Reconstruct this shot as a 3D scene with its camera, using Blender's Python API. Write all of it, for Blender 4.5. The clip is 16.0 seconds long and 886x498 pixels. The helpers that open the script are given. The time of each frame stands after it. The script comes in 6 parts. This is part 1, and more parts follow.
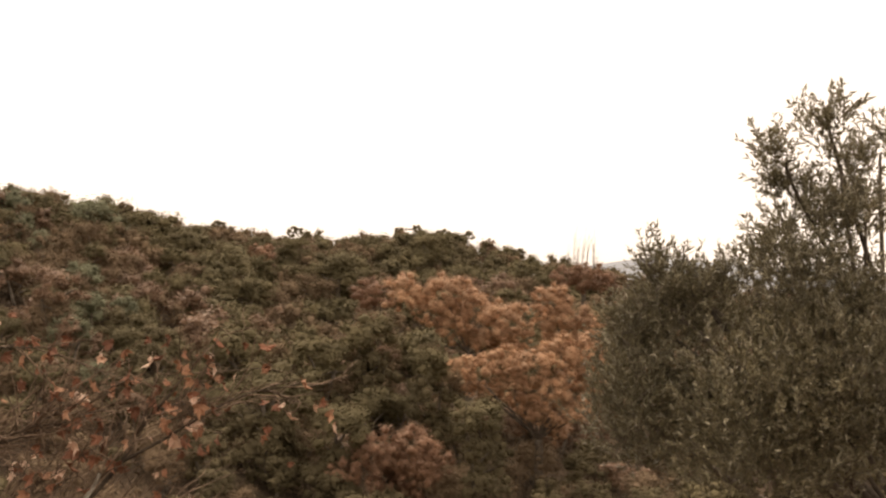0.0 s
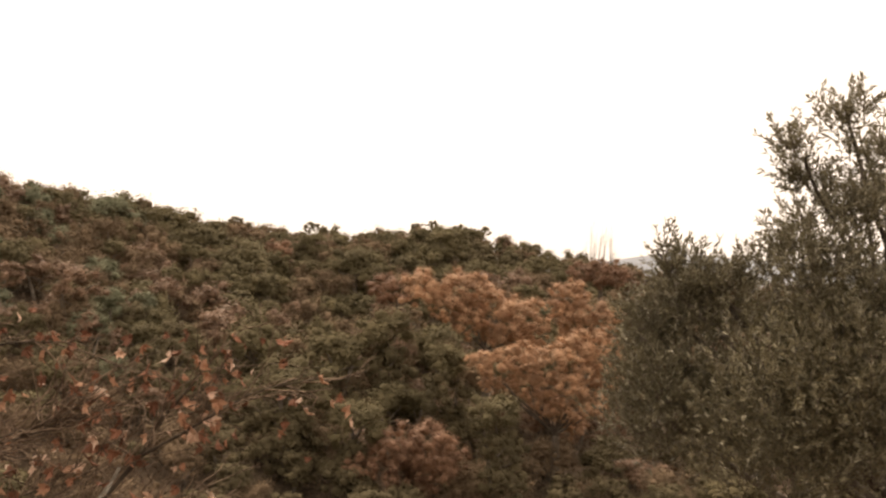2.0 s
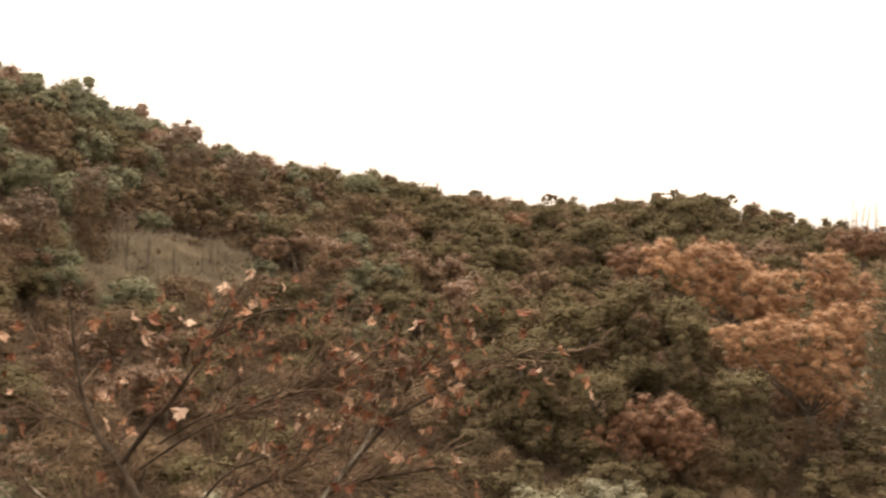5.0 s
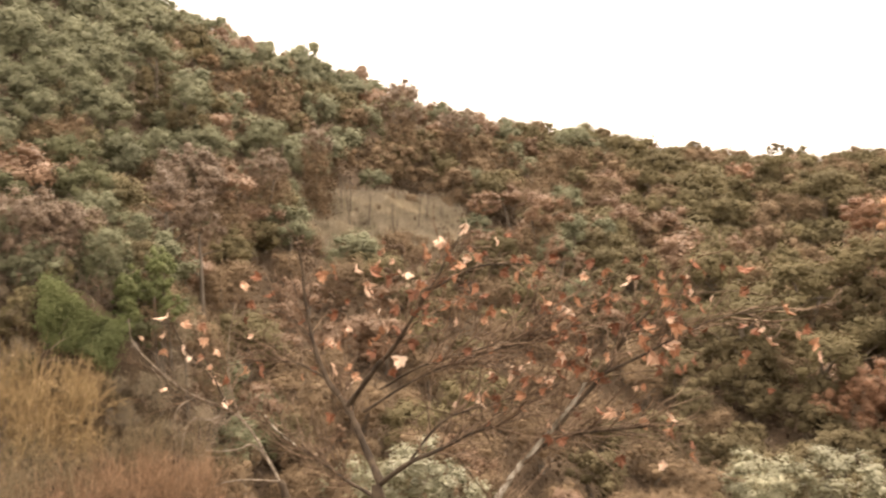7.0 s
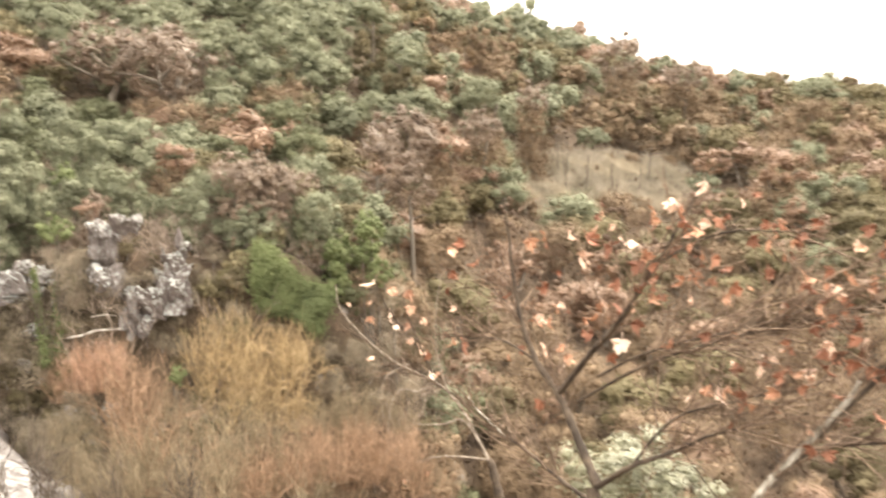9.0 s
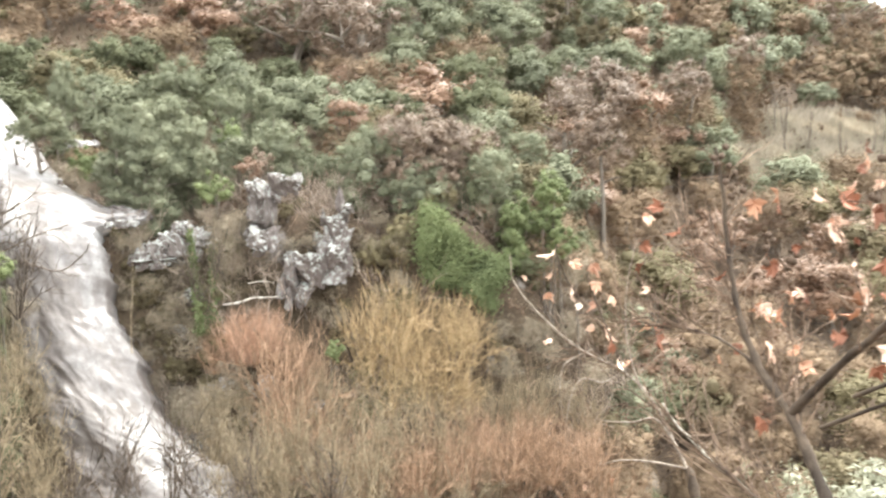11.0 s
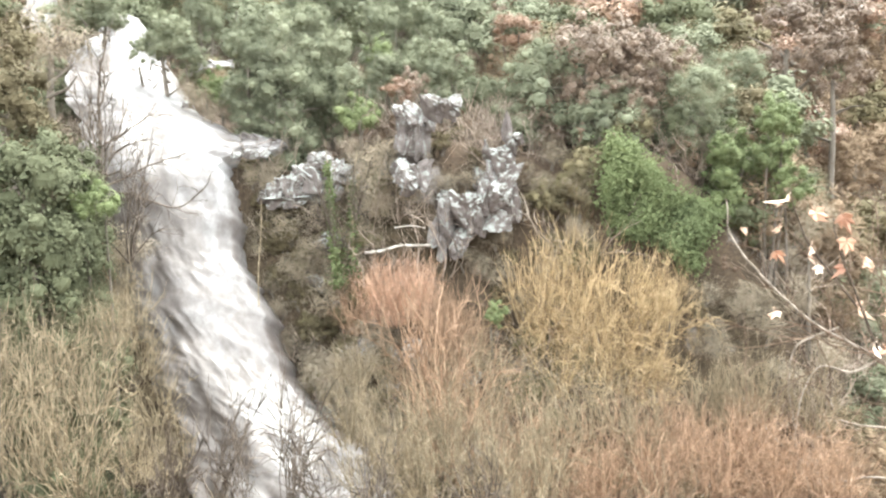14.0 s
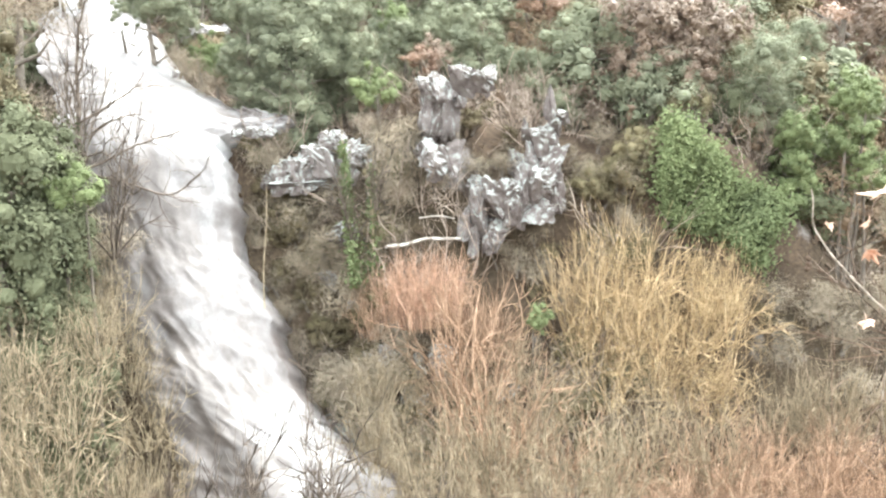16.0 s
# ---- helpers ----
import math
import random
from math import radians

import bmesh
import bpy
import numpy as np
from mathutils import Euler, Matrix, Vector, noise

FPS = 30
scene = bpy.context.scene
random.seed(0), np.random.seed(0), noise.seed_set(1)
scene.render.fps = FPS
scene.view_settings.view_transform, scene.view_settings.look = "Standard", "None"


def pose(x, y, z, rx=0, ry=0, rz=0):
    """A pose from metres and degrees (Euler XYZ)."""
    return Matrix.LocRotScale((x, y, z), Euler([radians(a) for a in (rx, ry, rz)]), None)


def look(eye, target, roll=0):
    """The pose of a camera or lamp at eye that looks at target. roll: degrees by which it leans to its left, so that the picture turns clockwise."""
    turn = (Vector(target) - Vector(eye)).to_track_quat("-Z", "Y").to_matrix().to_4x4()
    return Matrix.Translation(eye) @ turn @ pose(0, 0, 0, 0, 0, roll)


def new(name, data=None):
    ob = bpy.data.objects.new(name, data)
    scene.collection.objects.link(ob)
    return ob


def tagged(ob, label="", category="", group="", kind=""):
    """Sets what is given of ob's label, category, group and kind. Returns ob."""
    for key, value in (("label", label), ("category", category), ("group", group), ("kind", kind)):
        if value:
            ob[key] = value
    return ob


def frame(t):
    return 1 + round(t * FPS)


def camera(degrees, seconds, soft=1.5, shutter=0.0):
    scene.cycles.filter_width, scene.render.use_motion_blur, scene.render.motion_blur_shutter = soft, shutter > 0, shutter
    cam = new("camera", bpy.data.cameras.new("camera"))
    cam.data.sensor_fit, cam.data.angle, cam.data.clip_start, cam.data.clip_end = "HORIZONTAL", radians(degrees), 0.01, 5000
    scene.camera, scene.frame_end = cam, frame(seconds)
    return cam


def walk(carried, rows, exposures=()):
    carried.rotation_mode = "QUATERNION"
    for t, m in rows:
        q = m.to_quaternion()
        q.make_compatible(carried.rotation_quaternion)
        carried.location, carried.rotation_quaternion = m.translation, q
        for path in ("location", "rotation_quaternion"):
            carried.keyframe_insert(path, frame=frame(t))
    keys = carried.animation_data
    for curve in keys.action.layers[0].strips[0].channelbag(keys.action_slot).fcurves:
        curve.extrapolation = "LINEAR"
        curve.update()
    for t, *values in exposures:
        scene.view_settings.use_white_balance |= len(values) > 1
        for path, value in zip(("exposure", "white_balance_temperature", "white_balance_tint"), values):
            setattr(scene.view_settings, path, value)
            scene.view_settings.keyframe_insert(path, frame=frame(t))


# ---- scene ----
cam = camera(53.48, 16.0, soft=2.3, shutter=0.5)
EYE, TILT = 1.6, 3.1
# seconds, x, y, z, yaw, pitch, roll, counted from the first view
ROWS = [
    (0.0, 0.00, 0.00, 0.00, -0.00, 0.00, 0.00),
    (0.5, 0.00, 0.00, 0.00, 0.13, 0.08, -0.02),
    (1.0, 0.00, 0.00, 0.00, 0.23, 0.02, -0.07),
    (1.5, 0.00, 0.00, 0.00, 0.32, -0.15, -0.05),
    (2.0, 0.00, 0.00, 0.00, 1.07, -0.28, 0.00),
    (2.5, 0.00, 0.00, 0.00, 2.72, -0.30, 0.14),
    (3.0, 0.00, 0.00, 0.00, 4.77, -0.32, 0.26),
    (3.5, 0.00, 0.00, 0.00, 7.64, -0.48, 0.42),
    (4.0, 0.00, 0.00, 0.00, 10.29, -0.84, 0.59),
    (6.5, 0.00, 0.00, 0.00, 26.94, -4.12, 1.64),
    (7.0, 0.00, 0.00, 0.00, 30.20, -4.64, 1.83),
    (7.5, 0.00, 0.00, 0.00, 33.30, -5.15, 1.96),
    (8.0, -0.19, 0.35, -0.02, 36.30, -5.72, 2.27),
    (8.5, -0.73, 1.05, -0.07, 39.20, -6.51, 2.52),
    (9.0, -1.26, 1.85, -0.16, 44.26, -6.47, 3.07),
    (9.5, -1.77, 2.62, -0.27, 49.21, -4.95, 3.42),
    (10.0, -2.29, 3.25, -0.40, 51.75, -5.64, 3.60),
    (12.5, -5.52, 5.58, -0.95, 65.23, -9.43, 3.88),
    (13.0, -6.10, 5.88, -1.08, 66.96, -9.71, 4.01),
    (13.5, -6.77, 6.05, -1.22, 67.68, -10.41, 3.92),
    (14.0, -7.48, 6.08, -1.30, 67.47, -10.61, 3.79),
    (14.5, -8.31, 6.10, -1.33, 68.00, -10.81, 3.83),
    (15.0, -9.12, 6.11, -1.35, 67.56, -11.42, 3.62),
    (15.5, -9.80, 6.14, -1.37, 66.68, -11.91, 3.42),
    (16.0, -10.09, 6.04, -1.33, 66.03, -12.32, 3.25),
]
EXPOSURES = [(0.0, 0.67, 8900, 18), (4.0, 0.82, 9000, 18), (6.5, 1.52, 9000, 18), (7.0, 1.8, 8900, 18), (8.0, 2.32, 8500, 16), (8.5, 2.5, 8000, 13), (9.5, 2.65, 7100, 9), (10.0, 2.6, 6800, 8), (12.5, 2.9, 6300, 3), (14.5, 2.94, 6200, 3), (16.0, 3.05, 6100, 3)]
walk(cam, [(t, pose(0, 0, EYE, TILT, 0, 0) @ pose(x, y, z, 90 + pitch, roll, yaw)) for t, x, y, z, yaw, pitch, roll in ROWS], EXPOSURES)

# ---- overcast daylight ----
world = bpy.data.worlds.new("overcast_sky")
scene.world = world
world.use_nodes = True
wn = world.node_tree
sky = wn.nodes.new("ShaderNodeTexSky")
sky.sky_type, sky.sun_disc = "NISHITA", False
sky.sun_elevation, sky.sun_rotation = radians(60), radians(-20)
sky.air_density, sky.dust_density, sky.ozone_density = 1.0, 4.0, 1.0
grey = wn.nodes.new("ShaderNodeHueSaturation")
grey.inputs["Saturation"].default_value = 0.12
wn.links.new(sky.outputs[0], grey.inputs["Color"])
cloud = wn.nodes.new("ShaderNodeMix")
cloud.data_type = "RGBA"
cloud.inputs[0].default_value, cloud.inputs[7].default_value = 0.75, (7.0, 7.0, 7.2, 1)
wn.links.new(grey.outputs[0], cloud.inputs[6])
wn.links.new(cloud.outputs[2], wn.nodes["Background"].inputs[0])
wn.nodes["Background"].inputs[1].default_value = 0.13
sun = new("sun", bpy.data.lights.new("sun", "SUN"))
sun.data.energy, sun.data.angle, sun.data.color = 1.5, radians(30), (1.0, 0.96, 0.9)
sun.matrix_world = look((0, 0, 0), (-math.sin(radians(20)) * -0.5, -math.cos(radians(20)) * 0.5, -0.866))


# ---- materials ----
def material(name, rough=0.8, spec=0.2):
    m = bpy.data.materials.new(name)
    m.use_nodes = True
    b = m.node_tree.nodes["Principled BSDF"]
    b.inputs["Roughness"].default_value, b.inputs["Specular IOR Level"].default_value = rough, spec
    return m, m.node_tree, b


def ramp(nt, stops):
    r = nt.nodes.new("ShaderNodeValToRGB")
    while len(r.color_ramp.elements) < len(stops):
        r.color_ramp.elements.new(0.5)
    for e, (p, c) in zip(r.color_ramp.elements, stops):
        e.position, e.color = p, (*c, 1)
    return r


def noise_tex(nt, scale, detail=4, rough=0.6, coords="Object"):
    tc = nt.nodes.new("ShaderNodeTexCoord")
    n = nt.nodes.new("ShaderNodeTexNoise")
    n.inputs["Scale"].default_value, n.inputs["Detail"].default_value, n.inputs["Roughness"].default_value = scale, detail, rough
    nt.links.new(tc.outputs[coords], n.inputs["Vector"])
    return n


def mixed(nt, a, b, fac, mode="MIX"):
    m = nt.nodes.new("ShaderNodeMix")
    m.data_type, m.blend_type = "RGBA", mode
    for sock, v in ((m.inputs[6], a), (m.inputs[7], b), (m.inputs[0], fac)):
        if isinstance(v, (int, float)):
            sock.default_value = v
        elif isinstance(v, tuple):
            sock.default_value = (*v, 1)
        else:
            nt.links.new(v, sock)
    return m.outputs[2]


def leaf_material(name, dark, mid, light, odd, rough=0.55, spec=0.3, thin=0.15, own=0.45):
    """Foliage: each leaf has its own tone, each tree its own cast, and a wood shifts from crown to crown."""
    m, nt, b = material(name, rough, spec)
    geo, info = nt.nodes.new("ShaderNodeNewGeometry"), nt.nodes.new("ShaderNodeObjectInfo")
    even = 0.85 if 0.35 < own < 0.55 else 0.0
    low, high = (tuple(p + (q - p) * even for p, q in zip(u, v)) for u, v in ((dark, mid), (odd, light)))
    r = ramp(nt, [(0.0, low), (0.3, mid), (0.8 if even else 0.9, light), (1.0, high)])
    nt.links.new(geo.outputs["Random Per Island"], r.inputs[0])
    cast = ramp(nt, [(0.0, dark), (0.42, mid), (0.72, light), (0.96, odd)] if own > 0.5 else [(0.0, tuple(0.7 * c for c in mid)), (0.5, mid), (1.0, light)])
    nt.links.new(info.outputs["Random"], cast.inputs[0])
    n = noise_tex(nt, 0.9, 3)
    col = mixed(nt, r.outputs[0], cast.outputs[0], own)
    tone = ramp(nt, [(0.3, (0.72, 0.72, 0.7)), (0.7, (1.15, 1.13, 1.1))])
    nt.links.new(n.outputs[0], tone.inputs[0])
    col = mixed(nt, col, tone.outputs[0], 1.0, "MULTIPLY")
    cell, where = nt.nodes.new("ShaderNodeTexVoronoi"), nt.nodes.new("ShaderNodeTexCoord")
    cell.inputs["Scale"].default_value = 0.4
    nt.links.new(where.outputs["Object"], cell.inputs["Vector"])
    sep = nt.nodes.new("ShaderNodeSeparateColor")
    nt.links.new(cell.outputs["Color"], sep.inputs[0])
    crowns = ramp(nt, [(0.0, (0.82, 0.82, 0.78)), (0.5, (1.0, 1.0, 1.0)), (1.0, (1.2, 1.18, 1.12))])
    nt.links.new(sep.outputs[0], crowns.inputs[0])
    col = mixed(nt, col, crowns.outputs[0], 1.0, "MULTIPLY")
    nt.links.new(col, b.inputs["Base Color"])
    if thin:
        tr = nt.nodes.new("ShaderNodeBsdfTranslucent")
        nt.links.new(col, tr.inputs[0])
        mx = nt.nodes.new("ShaderNodeMixShader")
        mx.inputs[0].default_value = thin
        nt.links.new(b.outputs[0], mx.inputs[1])
        nt.links.new(tr.outputs[0], mx.inputs[2])
        nt.links.new(mx.outputs[0], nt.nodes["Material Output"].inputs[0])
    return m


def bark_material(name, dark, light, scale=6.0, patch=0.5):
    m, nt, b = material(name, 0.85, 0.15)
    n1, n2 = noise_tex(nt, scale, 5), noise_tex(nt, scale * 7, 4)
    r = ramp(nt, [(patch - 0.12, dark), (patch + 0.12, light)])
    nt.links.new(n1.outputs[0], r.inputs[0])
    geo = nt.nodes.new("ShaderNodeNewGeometry")
    tone = ramp(nt, [(0.0, (0.45, 0.44, 0.42)), (0.5, (0.95, 0.93, 0.9)), (1.0, (1.3, 1.28, 1.25))])
    nt.links.new(geo.outputs["Random Per Island"], tone.inputs[0])
    col = mixed(nt, r.outputs[0], tone.outputs[0], 1.0, "MULTIPLY")
    nt.links.new(col, b.inputs["Base Color"])
    bump = nt.nodes.new("ShaderNodeBump")
    bump.inputs["Strength"].default_value, bump.inputs["Distance"].default_value = 0.6, 0.02
    nt.links.new(n2.outputs[0], bump.inputs["Height"])
    nt.links.new(bump.outputs[0], b.inputs["Normal"])
    return m


def ground_material():
    m, nt, b = material("leaf_litter_soil", 0.95, 0.1)
    n1, n2, n3 = noise_tex(nt, 0.12, 4), noise_tex(nt, 1.7, 6), noise_tex(nt, 14, 5)
    r1 = ramp(nt, [(0.3, (0.058, 0.043, 0.03)), (0.5, (0.085, 0.064, 0.046)), (0.7, (0.072, 0.066, 0.04))])
    nt.links.new(n1.outputs[0], r1.inputs[0])
    r2 = ramp(nt, [(0.35, (0.042, 0.032, 0.025)), (0.65, (0.13, 0.095, 0.069))])
    nt.links.new(n2.outputs[0], r2.inputs[0])
    col = mixed(nt, r1.outputs[0], r2.outputs[0], 0.5)
    r3 = ramp(nt, [(0.3, (0.6, 0.6, 0.6)), (0.7, (1.25, 1.2, 1.15))])
    nt.links.new(n3.outputs[0], r3.inputs[0])
    col = mixed(nt, col, r3.outputs[0], 1.0, "MULTIPLY")
    stone = noise_tex(nt, 0.55, 5, 0.65)
    r4 = ramp(nt, [(0.6, (0, 0, 0)), (0.67, (1, 1, 1))])
    nt.links.new(stone.outputs[0], r4.inputs[0])
    geo, sep = nt.nodes.new("ShaderNodeNewGeometry"), nt.nodes.new("ShaderNodeSeparateXYZ")
    nt.links.new(geo.outputs["Normal"], sep.inputs[0])
    r5 = ramp(nt, [(0.55, (1, 1, 1)), (0.72, (0, 0, 0))])
    nt.links.new(sep.outputs[2], r5.inputs[0])
    bare = mixed(nt, r4.outputs[0], r5.outputs[0], 1.0, "MULTIPLY")
    r6 = ramp(nt, [(0.3, (0.13, 0.11, 0.097)), (0.7, (0.30, 0.27, 0.245))])
    nt.links.new(n3.outputs[0], r6.inputs[0])
    col = mixed(nt, col, r6.outputs[0], bare)
    nt.links.new(col, b.inputs["Base Color"])
    bump = nt.nodes.new("ShaderNodeBump")
    bump.inputs["Strength"].default_value, bump.inputs["Distance"].default_value = 0.8, 0.15
    nt.links.new(n2.outputs[0], bump.inputs["Height"])
    nt.links.new(bump.outputs[0], b.inputs["Normal"])
    return m


def water_material():
    """Flood water: white foam torn into streaks along the flow over silty brown water."""
    m, nt, b = material("flood_water", 0.35, 0.4)
    uv = nt.nodes.new("ShaderNodeUVMap")
    uv.uv_map = "flow"
    outs = []
    for sx, sy, detail in ((4.5, 4.0, 3), (11.0, 8.0, 3), (2.4, 2.0, 2)):
        mp = nt.nodes.new("ShaderNodeMapping")
        mp.inputs["Scale"].default_value = (sx, sy, 1)
        nt.links.new(uv.outputs[0], mp.inputs[0])
        n = nt.nodes.new("ShaderNodeTexNoise")
        n.inputs["Scale"].default_value, n.inputs["Detail"].default_value, n.inputs["Distortion"].default_value = 1.0, detail, 0.6
        nt.links.new(mp.outputs[0], n.inputs["Vector"])
        outs.append(n.outputs[0])
    s = mixed(nt, outs[0], outs[1], 0.35)
    s = mixed(nt, s, outs[2], 0.3)
    froth, grain = noise_tex(nt, 1.9, 4, 0.65), noise_tex(nt, 7.0, 4, 0.7)
    s = mixed(nt, s, mixed(nt, froth.outputs[0], grain.outputs[0], 0.3), 0.4)
    sep, part_of, add = nt.nodes.new("ShaderNodeSeparateXYZ"), nt.nodes.new("ShaderNodeMath"), nt.nodes.new("ShaderNodeMath")
    nt.links.new(uv.outputs[0], sep.inputs[0])
    part_of.operation, part_of.inputs[1].default_value, part_of.inputs[2].default_value = "MULTIPLY_ADD", 0.11, -0.045
    nt.links.new(sep.outputs[0], part_of.inputs[0])
    nt.links.new(s, add.inputs[0])
    nt.links.new(part_of.outputs[0], add.inputs[1])
    lip, more = ramp(nt, [(0.0, (0.035, 0.035, 0.035)), (0.3, (0.055, 0.055, 0.055)), (0.5, (0.012, 0.012, 0.012)), (1.0, (0, 0, 0))]), nt.nodes.new("ShaderNodeMath")
    along = nt.nodes.new("ShaderNodeMath")
    along.operation, along.inputs[1].default_value = "DIVIDE", 2.25
    nt.links.new(sep.outputs[1], along.inputs[0])
    nt.links.new(along.outputs[0], lip.inputs[0])
    nt.links.new(add.outputs[0], more.inputs[0])
    nt.links.new(lip.outputs[0], more.inputs[1])
    s = more.outputs[0]
    r = ramp(nt, [(0.41, (0.078, 0.068, 0.061)), (0.50, (0.124, 0.106, 0.096)), (0.58, (0.175, 0.158, 0.149)), (0.71, (0.36, 0.353, 0.346))])
    nt.links.new(s, r.inputs[0])
    nt.links.new(r.outputs[0], b.inputs["Base Color"])
    bump = nt.nodes.new("ShaderNodeBump")
    bump.inputs["Strength"].default_value, bump.inputs["Distance"].default_value = 0.35, 0.1
    nt.links.new(s, bump.inputs["Height"])
    nt.links.new(bump.outputs[0], b.inputs["Normal"])
    return m


def rock_material():
    m, nt, b = material("lichen_limestone", 0.9, 0.15)
    n1, n2, n3 = noise_tex(nt, 4.5, 6, 0.75), noise_tex(nt, 9.0, 6, 0.8), noise_tex(nt, 5.5, 6, 0.8)
    r1 = ramp(nt, [(0.36, (0.12, 0.103, 0.095)), (0.5, (0.185, 0.164, 0.156)), (0.66, (0.25, 0.23, 0.222))])
    nt.links.new(n1.outputs[0], r1.inputs[0])
    info = nt.nodes.new("ShaderNodeObjectInfo")
    cast = ramp(nt, [(0.0, (0.62, 0.58, 0.55)), (0.5, (0.85, 0.81, 0.79)), (1.0, (1.02, 1.0, 0.98))])
    nt.links.new(info.outputs["Random"], cast.inputs[0])
    col = mixed(nt, r1.outputs[0], cast.outputs[0], 1.0, "MULTIPLY")
    geo, sep, up = nt.nodes.new("ShaderNodeNewGeometry"), nt.nodes.new("ShaderNodeSeparateXYZ"), nt.nodes.new("ShaderNodeMath")
    nt.links.new(geo.outputs["Normal"], sep.inputs[0])
    up.operation, up.inputs[1].default_value = "MULTIPLY_ADD", 0.2
    nt.links.new(sep.outputs[2], up.inputs[0])
    nt.links.new(n3.outputs[0], up.inputs[2])
    r2 = ramp(nt, [(0.55, (0, 0, 0)), (0.64, (0.85, 0.85, 0.85))])
    nt.links.new(up.outputs[0], r2.inputs[0])
    col = mixed(nt, col, (0.34, 0.355, 0.33), r2.outputs[0])
    r3 = ramp(nt, [(0.55, (0, 0, 0)), (0.66, (0.5, 0.5, 0.5))])
    nt.links.new(n2.outputs[0], r3.inputs[0])
    col = mixed(nt, col, (0.10, 0.09, 0.06), r3.outputs[0])
    nt.links.new(col, b.inputs["Base Color"])
    bump = nt.nodes.new("ShaderNodeBump")
    bump.inputs["Strength"].default_value, bump.inputs["Distance"].default_value = 0.55, 0.05
    nt.links.new(n2.outputs[0], bump.inputs["Height"])
    nt.links.new(bump.outputs[0], b.inputs["Normal"])
    return m


# distance haze put into the far ground's colour as pale bluish grey
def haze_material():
    m, nt, b = material("far_mountain_haze", 1.0, 0.0)
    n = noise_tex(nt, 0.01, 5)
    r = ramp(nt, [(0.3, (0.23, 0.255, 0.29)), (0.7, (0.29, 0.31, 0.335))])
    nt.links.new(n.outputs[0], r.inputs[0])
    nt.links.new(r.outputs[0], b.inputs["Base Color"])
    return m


GROUND, WATER, ROCK, MOUNTAIN = ground_material(), water_material(), rock_material(), haze_material()
HOLM = leaf_material("holm_oak_leaves", (0.083, 0.071, 0.042), (0.132, 0.114, 0.068), (0.182, 0.158, 0.097), (0.2, 0.168, 0.115), 0.75, 0.1)
HOLM_GREY = leaf_material("grey_green_leaves", (0.1, 0.107, 0.071), (0.154, 0.165, 0.112), (0.212, 0.223, 0.158), (0.243, 0.254, 0.19), 0.75, 0.1)
FRESH = leaf_material("ivy_green_leaves", (0.062, 0.08, 0.035), (0.115, 0.14, 0.064), (0.166, 0.194, 0.097), (0.215, 0.24, 0.138), 0.7, 0.15)
DARKLEAF = leaf_material("dark_olive_leaves", (0.068, 0.058, 0.035), (0.108, 0.091, 0.056), (0.143, 0.12, 0.076), (0.158, 0.123, 0.082), 0.75, 0.1)
# own colour of some bushes, and shade put in between the crowns
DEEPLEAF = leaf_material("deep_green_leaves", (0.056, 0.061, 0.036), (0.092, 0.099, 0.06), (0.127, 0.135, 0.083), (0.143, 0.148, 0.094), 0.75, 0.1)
RUSTLEAF = leaf_material("rust_oak_leaves", (0.28, 0.157, 0.094), (0.43, 0.256, 0.16), (0.54, 0.342, 0.222), (0.6, 0.41, 0.28))
RUSSET = leaf_material("russet_oak_leaves", (0.15, 0.082, 0.052), (0.23, 0.128, 0.083), (0.29, 0.168, 0.112), (0.33, 0.2, 0.14))
BROWNLEAF = leaf_material("withered_brown_leaves", (0.11, 0.077, 0.057), (0.166, 0.12, 0.09), (0.218, 0.165, 0.127), (0.25, 0.196, 0.156))
# the rare last tone colours in bright glints along with silvery undersides
OLIVELEAF = leaf_material("olive_leaves", (0.1, 0.088, 0.053), (0.185, 0.164, 0.103), (0.29, 0.266, 0.185), (0.54, 0.52, 0.42), 0.35, 0.5, 0.15, 0.2)
SILVER = leaf_material("silver_olive_leaves", (0.105, 0.105, 0.068), (0.195, 0.197, 0.133), (0.285, 0.29, 0.205), (0.45, 0.46, 0.36), 0.45, 0.4)
PLANELEAF = leaf_material("dry_plane_leaves", (0.125, 0.045, 0.03), (0.27, 0.11, 0.07), (0.46, 0.26, 0.17), (0.82, 0.68, 0.59), 0.6, 0.25, 0.25, 0.8)
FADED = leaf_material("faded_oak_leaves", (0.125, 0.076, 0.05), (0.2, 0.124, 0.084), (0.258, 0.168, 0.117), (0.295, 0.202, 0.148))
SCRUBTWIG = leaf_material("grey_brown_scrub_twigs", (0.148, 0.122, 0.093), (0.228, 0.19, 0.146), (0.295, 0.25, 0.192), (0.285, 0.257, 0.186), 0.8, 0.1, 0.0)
HAZE = leaf_material("bare_twig_tips", (0.106, 0.075, 0.051), (0.16, 0.115, 0.078), (0.208, 0.153, 0.106), (0.226, 0.176, 0.122), 0.8, 0.1, 0.0)
WILLOWLEAF = leaf_material("yellowing_willow_leaves", (0.33, 0.24, 0.125), (0.47, 0.345, 0.185), (0.56, 0.43, 0.25), (0.40, 0.33, 0.18))
UNDER = leaf_material("brown_undergrowth", (0.062, 0.043, 0.03), (0.105, 0.074, 0.052), (0.145, 0.106, 0.075), (0.115, 0.097, 0.058))
PALELEAF = leaf_material("withered_pale_leaves", (0.30, 0.13, 0.08), (0.52, 0.32, 0.22), (0.72, 0.56, 0.46), (0.88, 0.80, 0.73), 0.6, 0.25, 0.3, 0.8)
